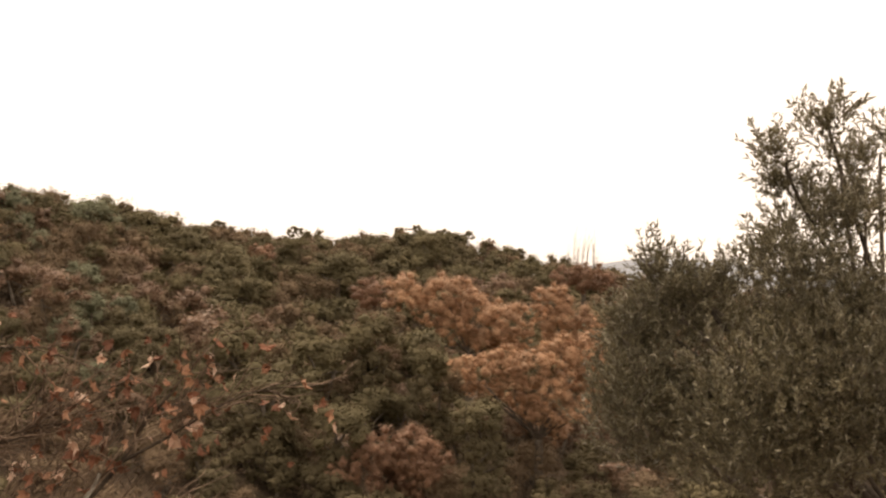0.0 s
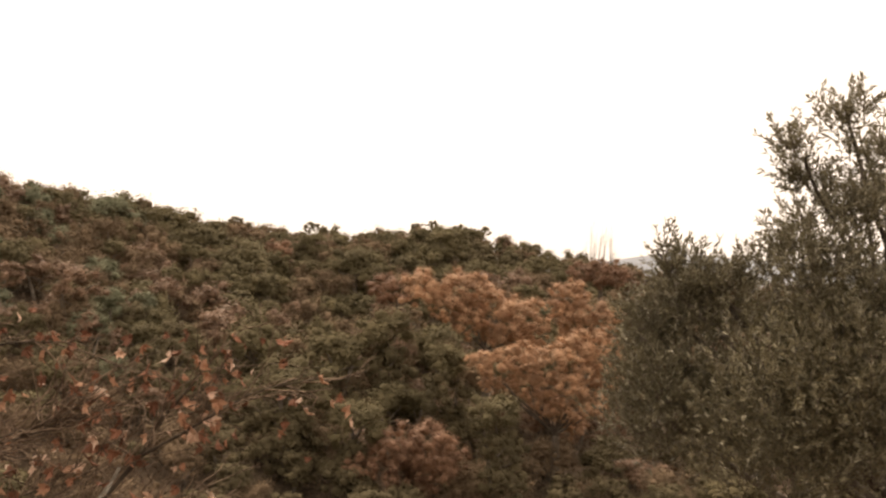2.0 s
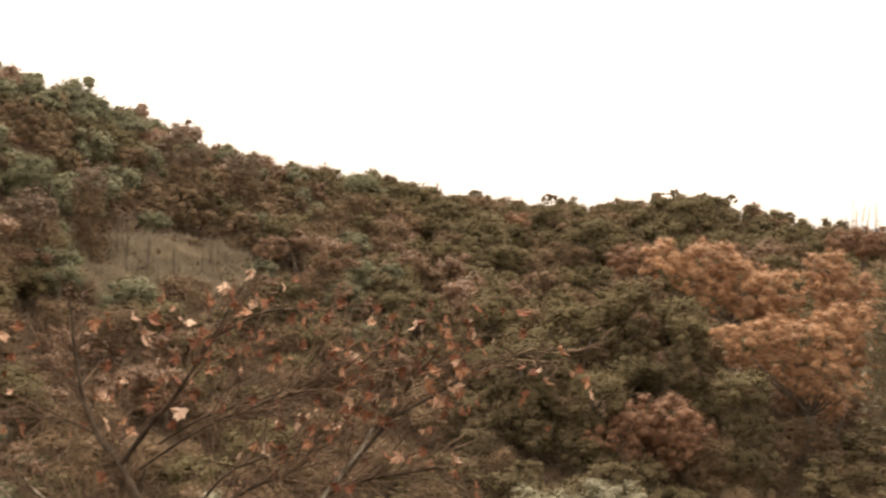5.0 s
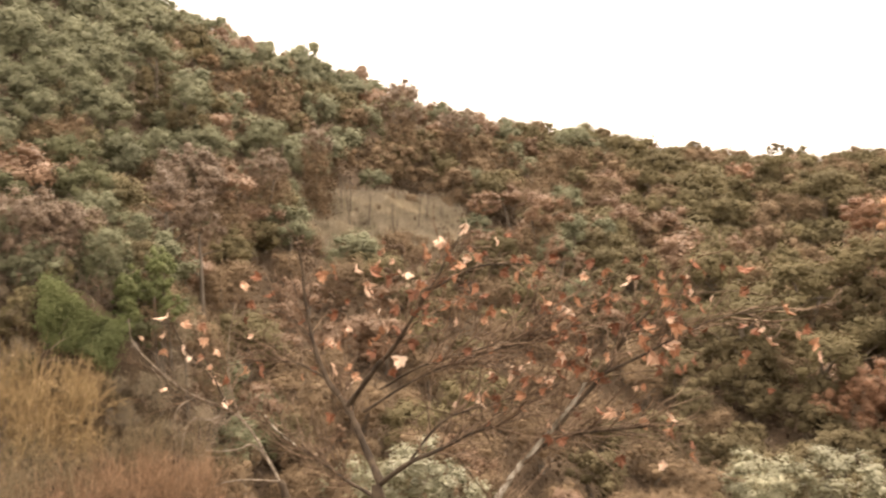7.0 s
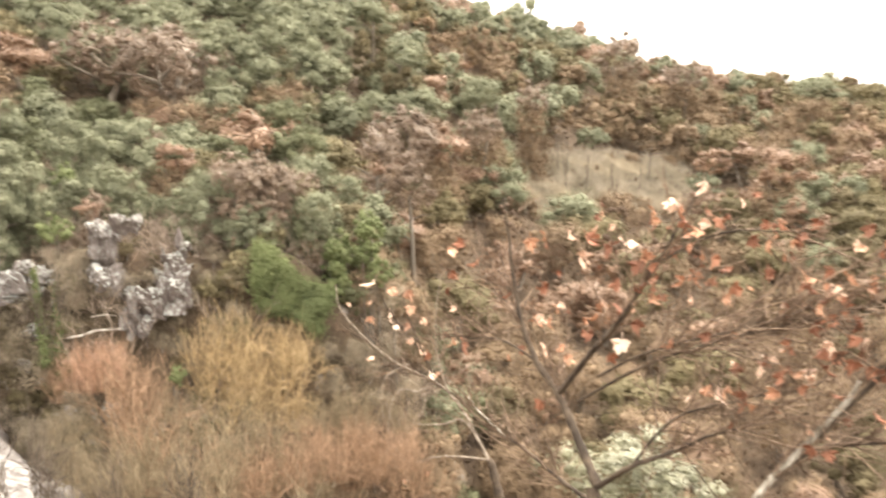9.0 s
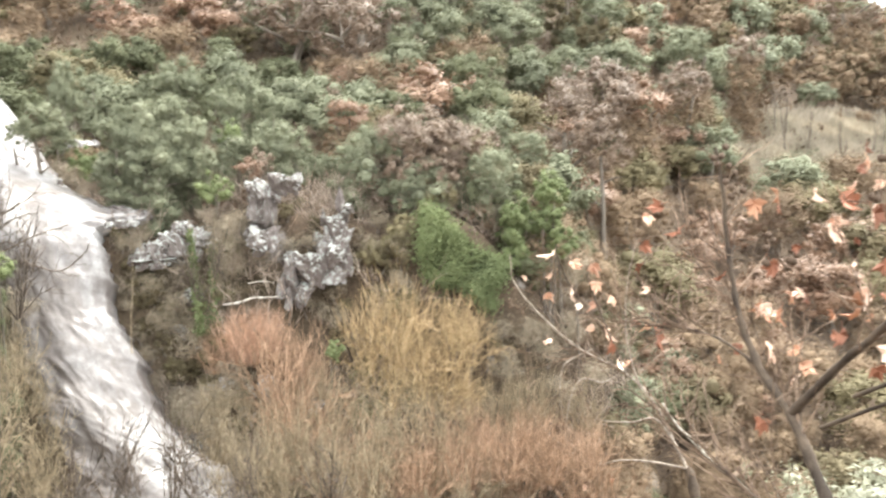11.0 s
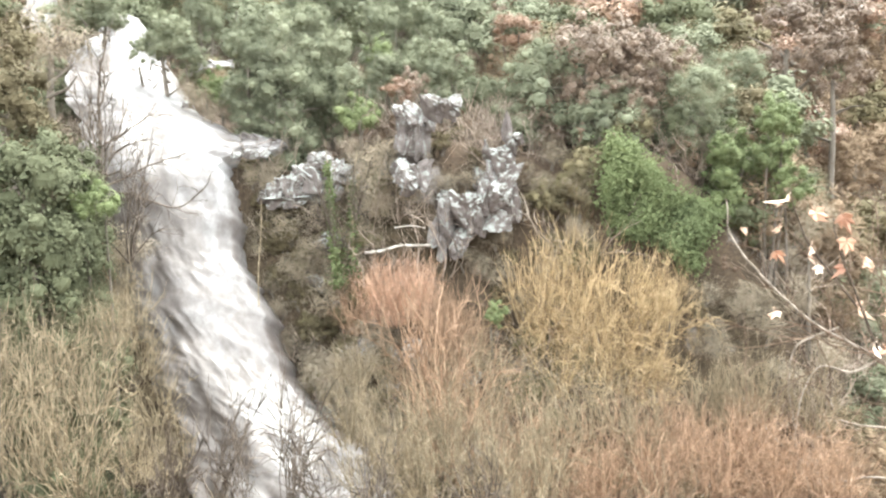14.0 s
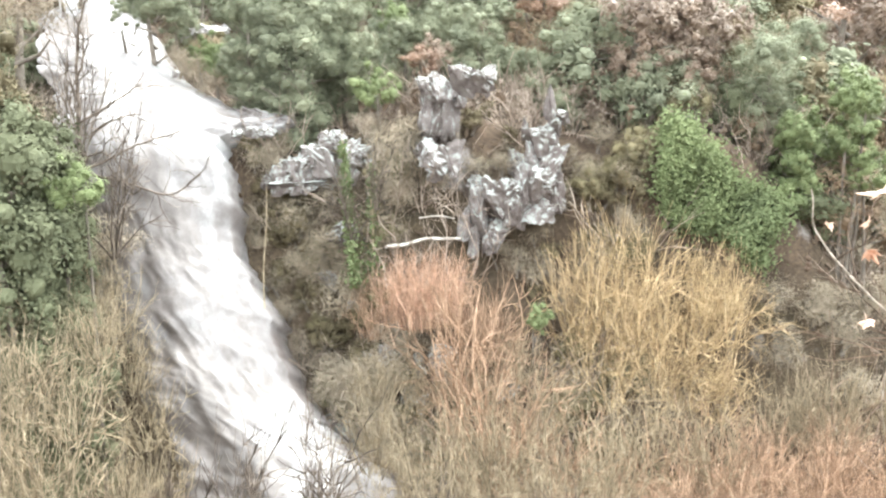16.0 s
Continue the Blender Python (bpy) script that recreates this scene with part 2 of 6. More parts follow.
GRASS = leaf_material("pale_dry_grass", (0.22, 0.19, 0.15), (0.32, 0.28, 0.225), (0.41, 0.365, 0.3), (0.29, 0.265, 0.2))
TAN = bark_material("tan_willow_bark", (0.178, 0.144, 0.098), (0.375, 0.31, 0.215))
ORANGE = bark_material("orange_willow_bark", (0.45, 0.28, 0.187), (0.69, 0.475, 0.355))
YELLOW = bark_material("yellow_willow_bark", (0.34, 0.25, 0.145), (0.55, 0.42, 0.255))
RUSTBARK = bark_material("rusty_bramble_bark", (0.27, 0.18, 0.122), (0.45, 0.31, 0.215))
BROWNBARK = bark_material("brown_twig_bark", (0.21, 0.165, 0.135), (0.39, 0.325, 0.27))
GREYBARK = bark_material("grey_bark", (0.10, 0.085, 0.07), (0.20, 0.175, 0.15))
DARKBARK = bark_material("dark_plane_bark", (0.036, 0.028, 0.022), (0.1, 0.077, 0.058), 3.0)
PALEBARK = bark_material("pale_peeling_plane_bark", (0.13, 0.11, 0.085), (0.44, 0.42, 0.37), 4.0, 0.5)
TWIGBARK = bark_material("plane_twig_bark", (0.1, 0.068, 0.05), (0.25, 0.185, 0.138))
LIMBBARK = bark_material("grey_brown_plane_bark", (0.16, 0.132, 0.108), (0.37, 0.32, 0.27))
SAPBARK = bark_material("sapling_bark", (0.07, 0.055, 0.045), (0.17, 0.14, 0.115))
DEADWOOD = bark_material("bleached_deadwood", (0.20, 0.17, 0.14), (0.62, 0.59, 0.54), 9.0, 0.45)
SEED = bark_material("seed_ball_brown", (0.05, 0.035, 0.025), (0.10, 0.07, 0.05), 30)

# ---- mesh helpers ----
RNG = np.random.default_rng(7)


def mesh_of(name, verts, faces, mat, smooth=False):
    me = bpy.data.meshes.new(name)
    me.from_pydata(np.asarray(verts, float).tolist() if len(verts) < 4 else np.asarray(verts, float), [], np.asarray(faces, int))
    me.materials.append(mat)
    if smooth:
        me.polygons.foreach_set("use_smooth", np.ones(len(me.polygons), bool))
    me.update()
    return me


def part(name, me, parent, label="", m=None):
    ob = new(name, me)
    ob.parent = parent
    if m is not None:
        ob.matrix_basis = m
    return tagged(ob, label)


def unit(v):
    return v / np.maximum(np.linalg.norm(v, axis=-1, keepdims=True), 1e-9)


def leaf_quads(base, way, length, width, rng, lift=0.3, face=None):
    """Folded diamond leaves: base points, directions, lengths and widths, and the way that they face."""
    n = len(base)
    way = unit(way)
    side = unit(np.cross(way, rng.normal(size=(n, 3)) if face is None else face))
    up = np.cross(side, way)
    L, W = np.broadcast_to(length, n)[:, None], np.broadcast_to(width, n)[:, None]
    mid = base + way * L * 0.45 + up * W * lift
    v = np.stack([base, mid - side * W / 2, base + way * L, mid + side * W / 2], 1).reshape(-1, 3)
    return v, np.arange(4 * n).reshape(n, 4)


def tubes(lines, sides=4):
    """Tapered tubes along lines of (points, radii)."""
    vs, fs, at = [], [], 0
    ang = np.arange(sides) / sides * 2 * math.pi
    for pts, rad in lines:
        pts = np.asarray(pts, float)
        n = len(pts)
        d = unit(np.gradient(pts, axis=0))
        ref = np.array([0.31, 0.17, 0.93]) if abs(d[0, 2]) < 0.9 else np.array([0.95, 0.2, 0.1])
        a = unit(np.cross(d, ref))
        b = np.cross(d, a)
        ring = pts[:, None] + (a[:, None] * np.cos(ang)[None, :, None] + b[:, None] * np.sin(ang)[None, :, None]) * np.asarray(rad)[:, None, None]
        vs.append(ring.reshape(-1, 3))
        i, j = np.meshgrid(np.arange(n - 1), np.arange(sides), indexing="ij")
        k = (j + 1) % sides
        fs.append(np.stack([i * sides + j, i * sides + k, (i + 1) * sides + k, (i + 1) * sides + j], -1).reshape(-1, 4) + at)
        at += n * sides
    return np.concatenate(vs), np.concatenate(fs)


def curve_through(points, steps=6):
    """A smooth line through control points."""
    p = np.asarray(points, float)
    q = np.vstack([2 * p[0] - p[1], p, 2 * p[-1] - p[-2]])
    t = np.linspace(0, 1, steps, endpoint=False)[:, None]
    out = []
    for i in range(1, len(q) - 2):
        a, b, c, d = q[i - 1:i + 3]
        out.append(0.5 * (2 * b + (c - a) * t + (2 * a - 5 * b + 4 * c - d) * t ** 2 + (3 * b - a - 3 * c + d) * t ** 3))
    return np.vstack(out + [p[-1:]])


def wander(start, way, length, steps, bend, rng, droop=0.0):
    """A twig that bends as it grows."""
    pts, w = [np.asarray(start, float)], unit(np.asarray(way, float))
    for _ in range(steps):
        w = unit(w + rng.normal(size=3) * bend + np.array([0, 0, -droop]))
        pts.append(pts[-1] + w * length / steps)
    return np.array(pts)


# ---- the land ----
KNOTS = [0, 5, 12, 20, 25.5, 27.8, 29.0, 34, 45, 60, 80, 100, 125, 150, 200, 500, 1300, 3500]
PROFILES = {
    -60: [0, -1, -3, -5, -6, -6.2, -6.5, -7, -8, -8, -7, -6, -5, -4, -4, -6, -8, -10],
    -22: [0, -1.6, -4.5, -8, -9, -9.5, -10, -10, -10, -9, -7, -5, -3, -2, -2, -10, 40, 20],
    -13: [0, -2, -5.5, -9.5, -11, -11.3, -11.6, -12, -11.5, -10, -7, -5, -2.5, 0.5, 0, -10, 58, 20],
    -7: [0, -2, -6, -9.5, -11, -11.5, -12, -12, -12, -9.5, -6, -3, 0.5, 4.0, 3, -10, 40, 20],
    0: [0, -2, -6, -9.5, -11, -11.5, -12, -12, -11.5, -8.5, -4, 0.5, 4.5, 8.8, 6, -10, 0, 10],
    8: [0, -2.2, -6.2, -9.8, -11, -11.2, -11.5, -11, -10, -7, -3, 1, 5, 7.8, 6, -10, 0, 10],
    20: [0, -2.3, -6.5, -10, -11, -11, -10.5, -10, -8, -4.5, 0, 5, 9.6, 9.5, 5, -10, 0, 10],
    32: [0, -2.3, -6.5, -10, -10.5, -10, -9.5, -8, -5, -1, 5.5, 12.4, 13.4, 10.4, 5, -10, 0, 10],
    42: [0, -2.3, -6.5, -9.5, -9.5, -8.5, -7.5, -5.5, -2.5, 3, 12, 19.5, 20.1, 16, 8, -10, 0, 10],
    52: [0, -2.3, -6.5, -8.5, -7.8, -5.0, -0.6, 0.2, 3.2, 9, 17.5, 25.2, 27.3, 23, 12, -10, 0, 10],
    62: [0, -2.3, -6.5, -8.5, -7.8, -4.5, -0.4, -0.1, 3.2, 10, 20, 28, 31, 27, 15, -10, 0, 10],
    65.5: [0, -2.3, -6.5, -8.5, -7.8, -4.5, -0.4, -0.1, 3.3, 10.2, 20.2, 28.2, 31.2, 27.2, 15.2, -10, 0, 10],
    67.5: [0, -2.3, -6.5, -8.5, -7.7, -5.6, -0.8, 0, 3.4, 10.4, 20.4, 28.4, 31.4, 27.4, 15.4, -10, 0, 10],
    80: [0, -2.3, -6.5, -8.5, -7.6, -5.4, -0.8, 0.2, 3.6, 11, 21, 29, 32, 28, 16, -10, 0, 10],
    100: [0, -1.5, -4.5, -6, -6, -4, -1, 1.5, 5, 10, 19, 27, 30, 27, 16, -10, 0, 10],
    140: [0, 0.5, 1, 2, 3, 3.5, 4, 5, 7, 10, 14, 18, 20, 20, 12, 0, 0, 10],
    220: [0, 0.8, 2, 4, 5, 5.5, 6, 7, 9, 12, 16, 20, 22, 20, 12, 0, 0, 10],
}
AZ = sorted(PROFILES) + [300]
TABLE = np.array([PROFILES[a] for a in sorted(PROFILES)] + [PROFILES[-60]], float)


def land(x, y):
    """The height of the ground."""
    x, y = np.asarray(x, float), np.asarray(y, float)
    r = np.hypot(x, y)
    az = (np.degrees(np.arctan2(-x, y)) + 60) % 360 - 60
    i = np.clip(np.searchsorted(AZ, az, side="right") - 1, 0, len(AZ) - 2)
    a0, a1 = np.take(AZ, i), np.take(AZ, i + 1)
    f = (az - a0) / (a1 - a0)
    j = np.clip(np.searchsorted(KNOTS, r, side="right") - 1, 0, len(KNOTS) - 2)
    r0, r1 = np.take(KNOTS, j), np.take(KNOTS, j + 1)
    g = np.clip((r - r0) / (r1 - r0), 0, 1)
    z = (TABLE[i, j] * (1 - g) + TABLE[i, j + 1] * g) * (1 - f) + (TABLE[i + 1, j] * (1 - g) + TABLE[i + 1, j + 1] * g) * f
    rough = 0.22 * np.sin(0.9 * x + 1.3 * np.sin(0.7 * y)) * np.sin(1.1 * y + 0.8 * np.sin(0.5 * x)) + 0.12 * np.sin(2.3 * x + 1.7 * y) * np.sin(2.9 * y - 1.1 * x)
    return z + rough * np.clip(r / 15, 0, 1)


def build_ground():
    rs = np.concatenate([[0.0], np.linspace(1, 24, 24), np.linspace(24.4, 36, 40), np.linspace(37, 170, 110), np.geomspace(180, 4500, 40)])
    na = 480
    az = np.radians(np.arange(na) * 360 / na)
    R, A = np.meshgrid(rs[1:], az, indexing="ij")
    X, Y = -R * np.sin(A), R * np.cos(A)
    verts = np.vstack([[[0, 0, float(land(0, 0))]], np.stack([X, Y, land(X, Y)], -1).reshape(-1, 3)])
    i, j = np.meshgrid(np.arange(len(rs) - 2), np.arange(na), indexing="ij")
    k = (j + 1) % na
    quads = np.stack([1 + i * na + j, 1 + (i + 1) * na + j, 1 + (i + 1) * na + k, 1 + i * na + k], -1).reshape(-1, 4)
    me = bpy.data.meshes.new("ground")
    me.from_pydata(verts.tolist(), [], quads.tolist() + [(0, 1 + j, 1 + (j + 1) % na) for j in range(na)])
    me.materials.append(GROUND)
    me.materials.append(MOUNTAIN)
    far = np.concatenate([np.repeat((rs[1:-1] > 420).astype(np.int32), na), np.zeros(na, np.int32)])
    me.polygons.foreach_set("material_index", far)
    me.polygons.foreach_set("use_smooth", np.ones(len(me.polygons), bool))
    me.update()
    tagged(new("ground", me), "steep valley side of brown leaf litter and soil", "ground", kind="structure")


build_ground()

# ---- the river in flood ----
WATER_LEFT = [(-36.23, 7.29, 3.43), (-33.31, 6.78, 2.42), (-30.64, 5.86, 1.33), (-29.16, 6.05, 0.57), (-27.61, 6.28, -0.56), (-27.05, 6.39, -1.77), (-26.40, 6.71, -2.83), (-25.70, 7.06, -3.85), (-24.98, 7.30, -4.79), (-24.27, 7.42, -5.66), (-23.57, 7.44, -6.46), (-22.53, 7.34, -6.98), (-21.68, 7.25, -7.49)]
WATER_RIGHT = [(-36.11, 7.89, 3.35), (-32.98, 8.23, 2.13), (-29.90, 8.86, 0.65), (-27.76, 9.54, -0.12), (-26.88, 9.17, -0.76), (-26.30, 9.14, -2.22), (-25.50, 9.48, -3.62), (-24.63, 9.85, -4.83), (-23.74, 10.37, -5.64), (-22.82, 10.94, -6.28), (-21.89, 11.24, -6.80), (-20.59, 11.52, -7.25), (-19.57, 11.65, -7.70)]


def build_waterfall(left, right, steps, sunk, label):
    """A lumpy sheet of foam between two edges, torn along both."""
    L, R = curve_through(left, steps), curve_through(right, steps)
    fray = np.array([[noise.noise(Vector((0.05 * i, 7.3 * k, 0.4))) * 0.35 + noise.noise(Vector((0.14 * i, 3.4 + 7 * k, 0.2))) * 0.16 + noise.noise(Vector((0.47 * i, 1.4 + 7 * k, 0.7))) * 0.13 for k in (0, 1)] for i in range(len(L))])
    across = unit(R - L)
    L, R = L + across * fray[:, :1], R + across * fray[:, 1:]
    n, k = len(L), 64
    u = np.linspace(0, 1, k)
    P = L[:, None] * (1 - u)[None, :, None] + R[:, None] * u[None, :, None]
    v = np.linspace(0, 1, n)[:, None] * (9 if sunk > 1 else 2.5)
    out = np.array([0.8, -0.42, 0.43])
    top = np.clip(1.6 - v, 0, 1)
    lump = 0.4 * np.sin(math.pi * u)[None] * (1 - 0.7 * top) * (1 if sunk > 1 else 0.2)
    rough = np.array([[noise.noise(Vector((5 * a, 0.8 * b, 0.3))) * 0.1 + noise.noise(Vector((11 * a, 3.2 * b, 4.1))) * 0.05 + noise.noise(Vector((26 * a, 8.0 * b, 9.7))) * 0.02 for a in u] for b in v[:, 0]])
    lump = lump + rough + np.array([[noise.noise(Vector(q) * 1.1) * 0.14 + noise.noise(Vector(q) * 3.1) * (0.04 + 0.1 * w) + noise.noise(Vector(q) * 6.5) * 0.07 * w for q in row] for row, w in zip(P, top[:, 0])])
    P = P + out * lump[..., None]
    P[:, 0] -= out * sunk
    P[:, -1] -= out * sunk
    i, j = np.meshgrid(np.arange(n - 1), np.arange(k - 1), indexing="ij")
    quads = np.stack([i * k + j, (i + 1) * k + j, (i + 1) * k + j + 1, i * k + j + 1], -1).reshape(-1, 4)
    me = mesh_of("waterfall", P.reshape(-1, 3), quads, WATER, True)
    lay = me.uv_layers.new(name="flow")
    idx = np.empty(len(me.loops), np.int32)
    me.loops.foreach_get("vertex_index", idx)
    uv = np.stack([np.broadcast_to(u[None], (n, k)).ravel()[idx], np.broadcast_to(v / 4, (n, k)).ravel()[idx]], -1)
    lay.data.foreach_set("uv", uv.ravel().astype(np.float32))
    tagged(new("waterfall", me), label, "waterfall", kind="structure")


build_waterfall(WATER_LEFT, WATER_RIGHT, 20, 1.2, "white foaming flood water with silty brown streaks rushing down the cliff")
build_waterfall([(-28.09, 9.21, 0.12), (-27.92, 9.05, -0.09), (-27.69, 9.06, -0.27), (-27.55, 9.15, -0.39)], [(-27.74, 10.18, -0.07), (-27.46, 10.35, -0.19), (-27.27, 10.28, -0.30), (-27.20, 10.15, -0.41)], 10, 0.25, "white foam spilling sideways over the stones of the lip")

build_waterfall([(-39.17, 5.11, 5.19), (-38.47, 5.02, 4.17), (-37.69, 4.85, 2.95)], [(-39.09, 5.69, 5.16), (-38.38, 5.69, 4.14), (-37.60, 5.53, 2.89)], 8, 0.2, "white foam of the flood higher up the valley")
build_waterfall([(-32.10, 9.22, 1.78), (-31.90, 9.22, 1.68), (-31.69, 9.21, 1.58)], [(-31.88, 9.96, 1.83), (-31.67, 9.96, 1.73), (-31.48, 9.89, 1.65)], 6, 0.1, "strip of flood water seen between the trees")


# ---- rocks ----
def rock(x, y, z, rx, ry, rz, seed, label):
    """A jointed block: the hull of a few corners, split by upright cracks and chipped."""
    rng = np.random.default_rng(seed)
    bm = bmesh.new()
    for p in rng.uniform(-1, 1, (15, 3)):
        p = p / np.abs(p).max() ** 0.75
        lean = 1 - 0.22 * max(p[2], 0)
        bm.verts.new((p[0] * lean + 0.12 * p[2], p[1] * lean, p[2]))
    hull = bmesh.ops.convex_hull(bm, input=bm.verts[:])
    bmesh.ops.delete(bm, geom=[g for g in hull["geom_interior"] if isinstance(g, bmesh.types.BMVert)], context="VERTS")
    bmesh.ops.subdivide_edges(bm, edges=bm.edges[:], cuts=5, use_grid_fill=True)
    for vtx in bm.verts:
        c = vtx.co.copy()
        p = Vector((c.x * 2.2, c.y * 2.2, c.z * 0.8)) + Vector((seed * 3.1, seed * 1.7, 0))
        crack = max(0.0, 0.09 - abs(noise.noise(p * 1.1))) * 2.2
        near, place = noise.voronoi(p * 1.15)
        joint = max(0.0, 0.16 - (near[1] - near[0])) * 0.7
        step = noise.cell(place[0] * 7.3) * 0.13
        c = c * (1.0 - crack - joint + step + noise.noise(p * 2.3) * 0.06 + noise.noise(p * 6) * 0.02)
        vtx.co = (c.x * rx, c.y * ry, c.z * rz)
    bmesh.ops.recalc_face_normals(bm, faces=bm.faces[:])
    me = bpy.data.meshes.new("rock_outcrop")
    bm.to_mesh(me)
    bm.free()
    me.materials.append(ROCK)
    ob = new("rock_outcrop", me)
    ob.matrix_world = pose(x, y, z, rng.uniform(-9, 9), rng.uniform(-9, 9), rng.uniform(0, 360))
    return tagged(ob, label, "rock", "rocks of the cliff")


LIP_STONES = [(-26.8, 9.3, -0.4, 0.12), (-26.7, 9.6, -0.4, 0.14), (-26.5, 9.8, -0.4, 0.13), (-28.6, 8.5, 0.7, 0.10)]
ROCK_RNG = np.random.default_rng(77)


def crag(spots, label):
    """Blocks set into the face: middle, half width, half height."""
    for x, y, z, w, h in spots:
        rock(x, y, z, w, w * 0.85, h, int(ROCK_RNG.integers(1, 900)), label)


crag([(-26.73, 10.31, -1.24, 0.45, 0.36), (-26.87, 9.93, -1.38, 0.26, 0.18), (-26.59, 10.68, -1.36, 0.32, 0.23), (-26.54, 10.80, -0.96, 0.36, 0.41), (-26.47, 10.97, -0.62, 0.23, 0.23), (-26.40, 11.13, -0.53, 0.19, 0.19), (-26.31, 11.33, -0.83, 0.28, 0.28), (-26.22, 11.54, -0.77, 0.22, 0.13), (-26.12, 11.68, -1.03, 0.20, 0.28), (-26.37, 11.21, -1.20, 0.32, 0.26), (-26.64, 10.53, -0.96, 0.26, 0.26), (-26.63, 10.57, -1.42, 0.77, 0.13)], "angular grey limestone block beside the waterfall")
crag([(-25.70, 12.65, 0.39, 0.28, 0.25), (-25.57, 12.92, 0.39, 0.32, 0.33), (-25.66, 12.74, -0.10, 0.22, 0.53), (-25.50, 13.05, -0.06, 0.19, 0.56), (-25.58, 12.90, -0.10, 0.18, 0.51), (-25.37, 13.30, 0.50, 0.33, 0.33), (-25.24, 13.55, 0.49, 0.31, 0.28), (-25.17, 13.68, 0.67, 0.23, 0.15), (-25.40, 13.25, 0.14, 0.14, 0.15), (-25.91, 13.15, -0.44, 0.47, 0.78)], "pale grey limestone block with white lichen at the cliff top")
crag([(-24.20, 14.51, 0.08, 0.13, 0.37), (-24.06, 14.68, -0.13, 0.15, 0.15), (-24.14, 14.53, -0.26, 0.19, 0.24), (-24.35, 14.15, -0.35, 0.13, 0.24), (-24.17, 14.38, -0.66, 0.29, 0.37), (-24.22, 14.24, -0.89, 0.24, 0.37), (-24.05, 14.48, -1.06, 0.30, 0.45), (-24.12, 14.30, -1.37, 0.42, 0.46), (-24.28, 14.02, -1.37, 0.33, 0.39), (-23.94, 14.55, -1.52, 0.20, 0.45)], "tall grey limestone crag with pale lichen on the cliff")
crag([(-24.33, 13.85, -1.72, 0.39, 0.46), (-24.12, 14.20, -1.77, 0.38, 0.33), (-24.50, 13.55, -1.69, 0.33, 0.50), (-24.62, 13.27, -1.91, 0.25, 0.57), (-24.42, 13.57, -2.18, 0.22, 0.44), (-24.62, 13.16, -2.41, 0.12, 0.31), (-24.50, 13.39, -2.34, 0.16, 0.31), (-24.74, 13.02, -2.06, 0.16, 0.37), (-25.15, 12.54, -0.85, 0.38, 0.31), (-24.99, 12.84, -0.84, 0.27, 0.33), (-25.07, 12.63, -1.09, 0.22, 0.26), (-25.25, 12.37, -0.72, 0.20, 0.22)], "mauve-grey jointed rock low on the cliff")


for x, y, z, r in LIP_STONES:
    rock(x, y, z, r * 1.2, r, r * 0.8, int(ROCK_RNG.integers(1, 900)), "dark wet stone in the lip of the waterfall")
for _ in range(40):
    a, r = radians(ROCK_RNG.uniform(60, 68)), ROCK_RNG.uniform(26.6, 28.9)
    x, y, q = -r * math.sin(a), r * math.cos(a), ROCK_RNG.uniform(0.12, 0.32)
    rock(x, y, float(land(x, y)) + q * 0.2, q * 1.1, q, q * ROCK_RNG.uniform(0.8, 1.5), int(ROCK_RNG.integers(1, 900)), "grey limestone rock sunk in the scrubby cliff")


def bare_limb(name, pts, r0, r1, mat, label, category):
    line = curve_through(pts, 5)
    v, f = tubes([(line, np.linspace(r0, r1, len(line)))], 6)
    return tagged(new(name, mesh_of(name, v, f, mat, True)), label, category)


bare_limb("fallen_branch", [(-25.25, 11.63, -2.50), (-25.08, 12.00, -2.45), (-24.94, 12.32, -2.35), (-24.73, 12.74, -2.35), (-24.67, 13.09, -2.31), (-24.69, 13.31, -2.13)], 0.034, 0.018, DEADWOOD, "bleached white fallen branch caught on the cliff", "branch")
bare_limb("fallen_branch", [(-25.22, 12.31, -2.00), (-25.07, 12.63, -1.96), (-24.92, 12.91, -2.01)], 0.017, 0.008, DEADWOOD, "thin bleached fallen branch caught on the cliff", "branch")


# ---- kinds of tree, built once in unit size ----
def round_grid(n):
    """A ball of quads: a cube's faces in n by n, blown up."""
    at, verts, faces = {}, [], []
    for axis in range(3):
        for sign in (-1, 1):
            def key(i, j):
                p = [0.0, 0.0, 0.0]
                p[axis], p[(axis + 1) % 3], p[(axis + 2) % 3] = float(sign), 2 * i / n - 1, 2 * j / n - 1
                p = tuple(p)
                if p not in at:
                    at[p] = len(verts)
                    verts.append(p)
                return at[p]
            for i in range(n):
                for j in range(n):
                    q = (key(i, j), key(i + 1, j), key(i + 1, j + 1), key(i, j + 1))
                    faces.append(q if sign > 0 else q[::-1])
    return unit(np.array(verts)), np.array(faces)


HEART_V, HEART_F = round_grid(3)


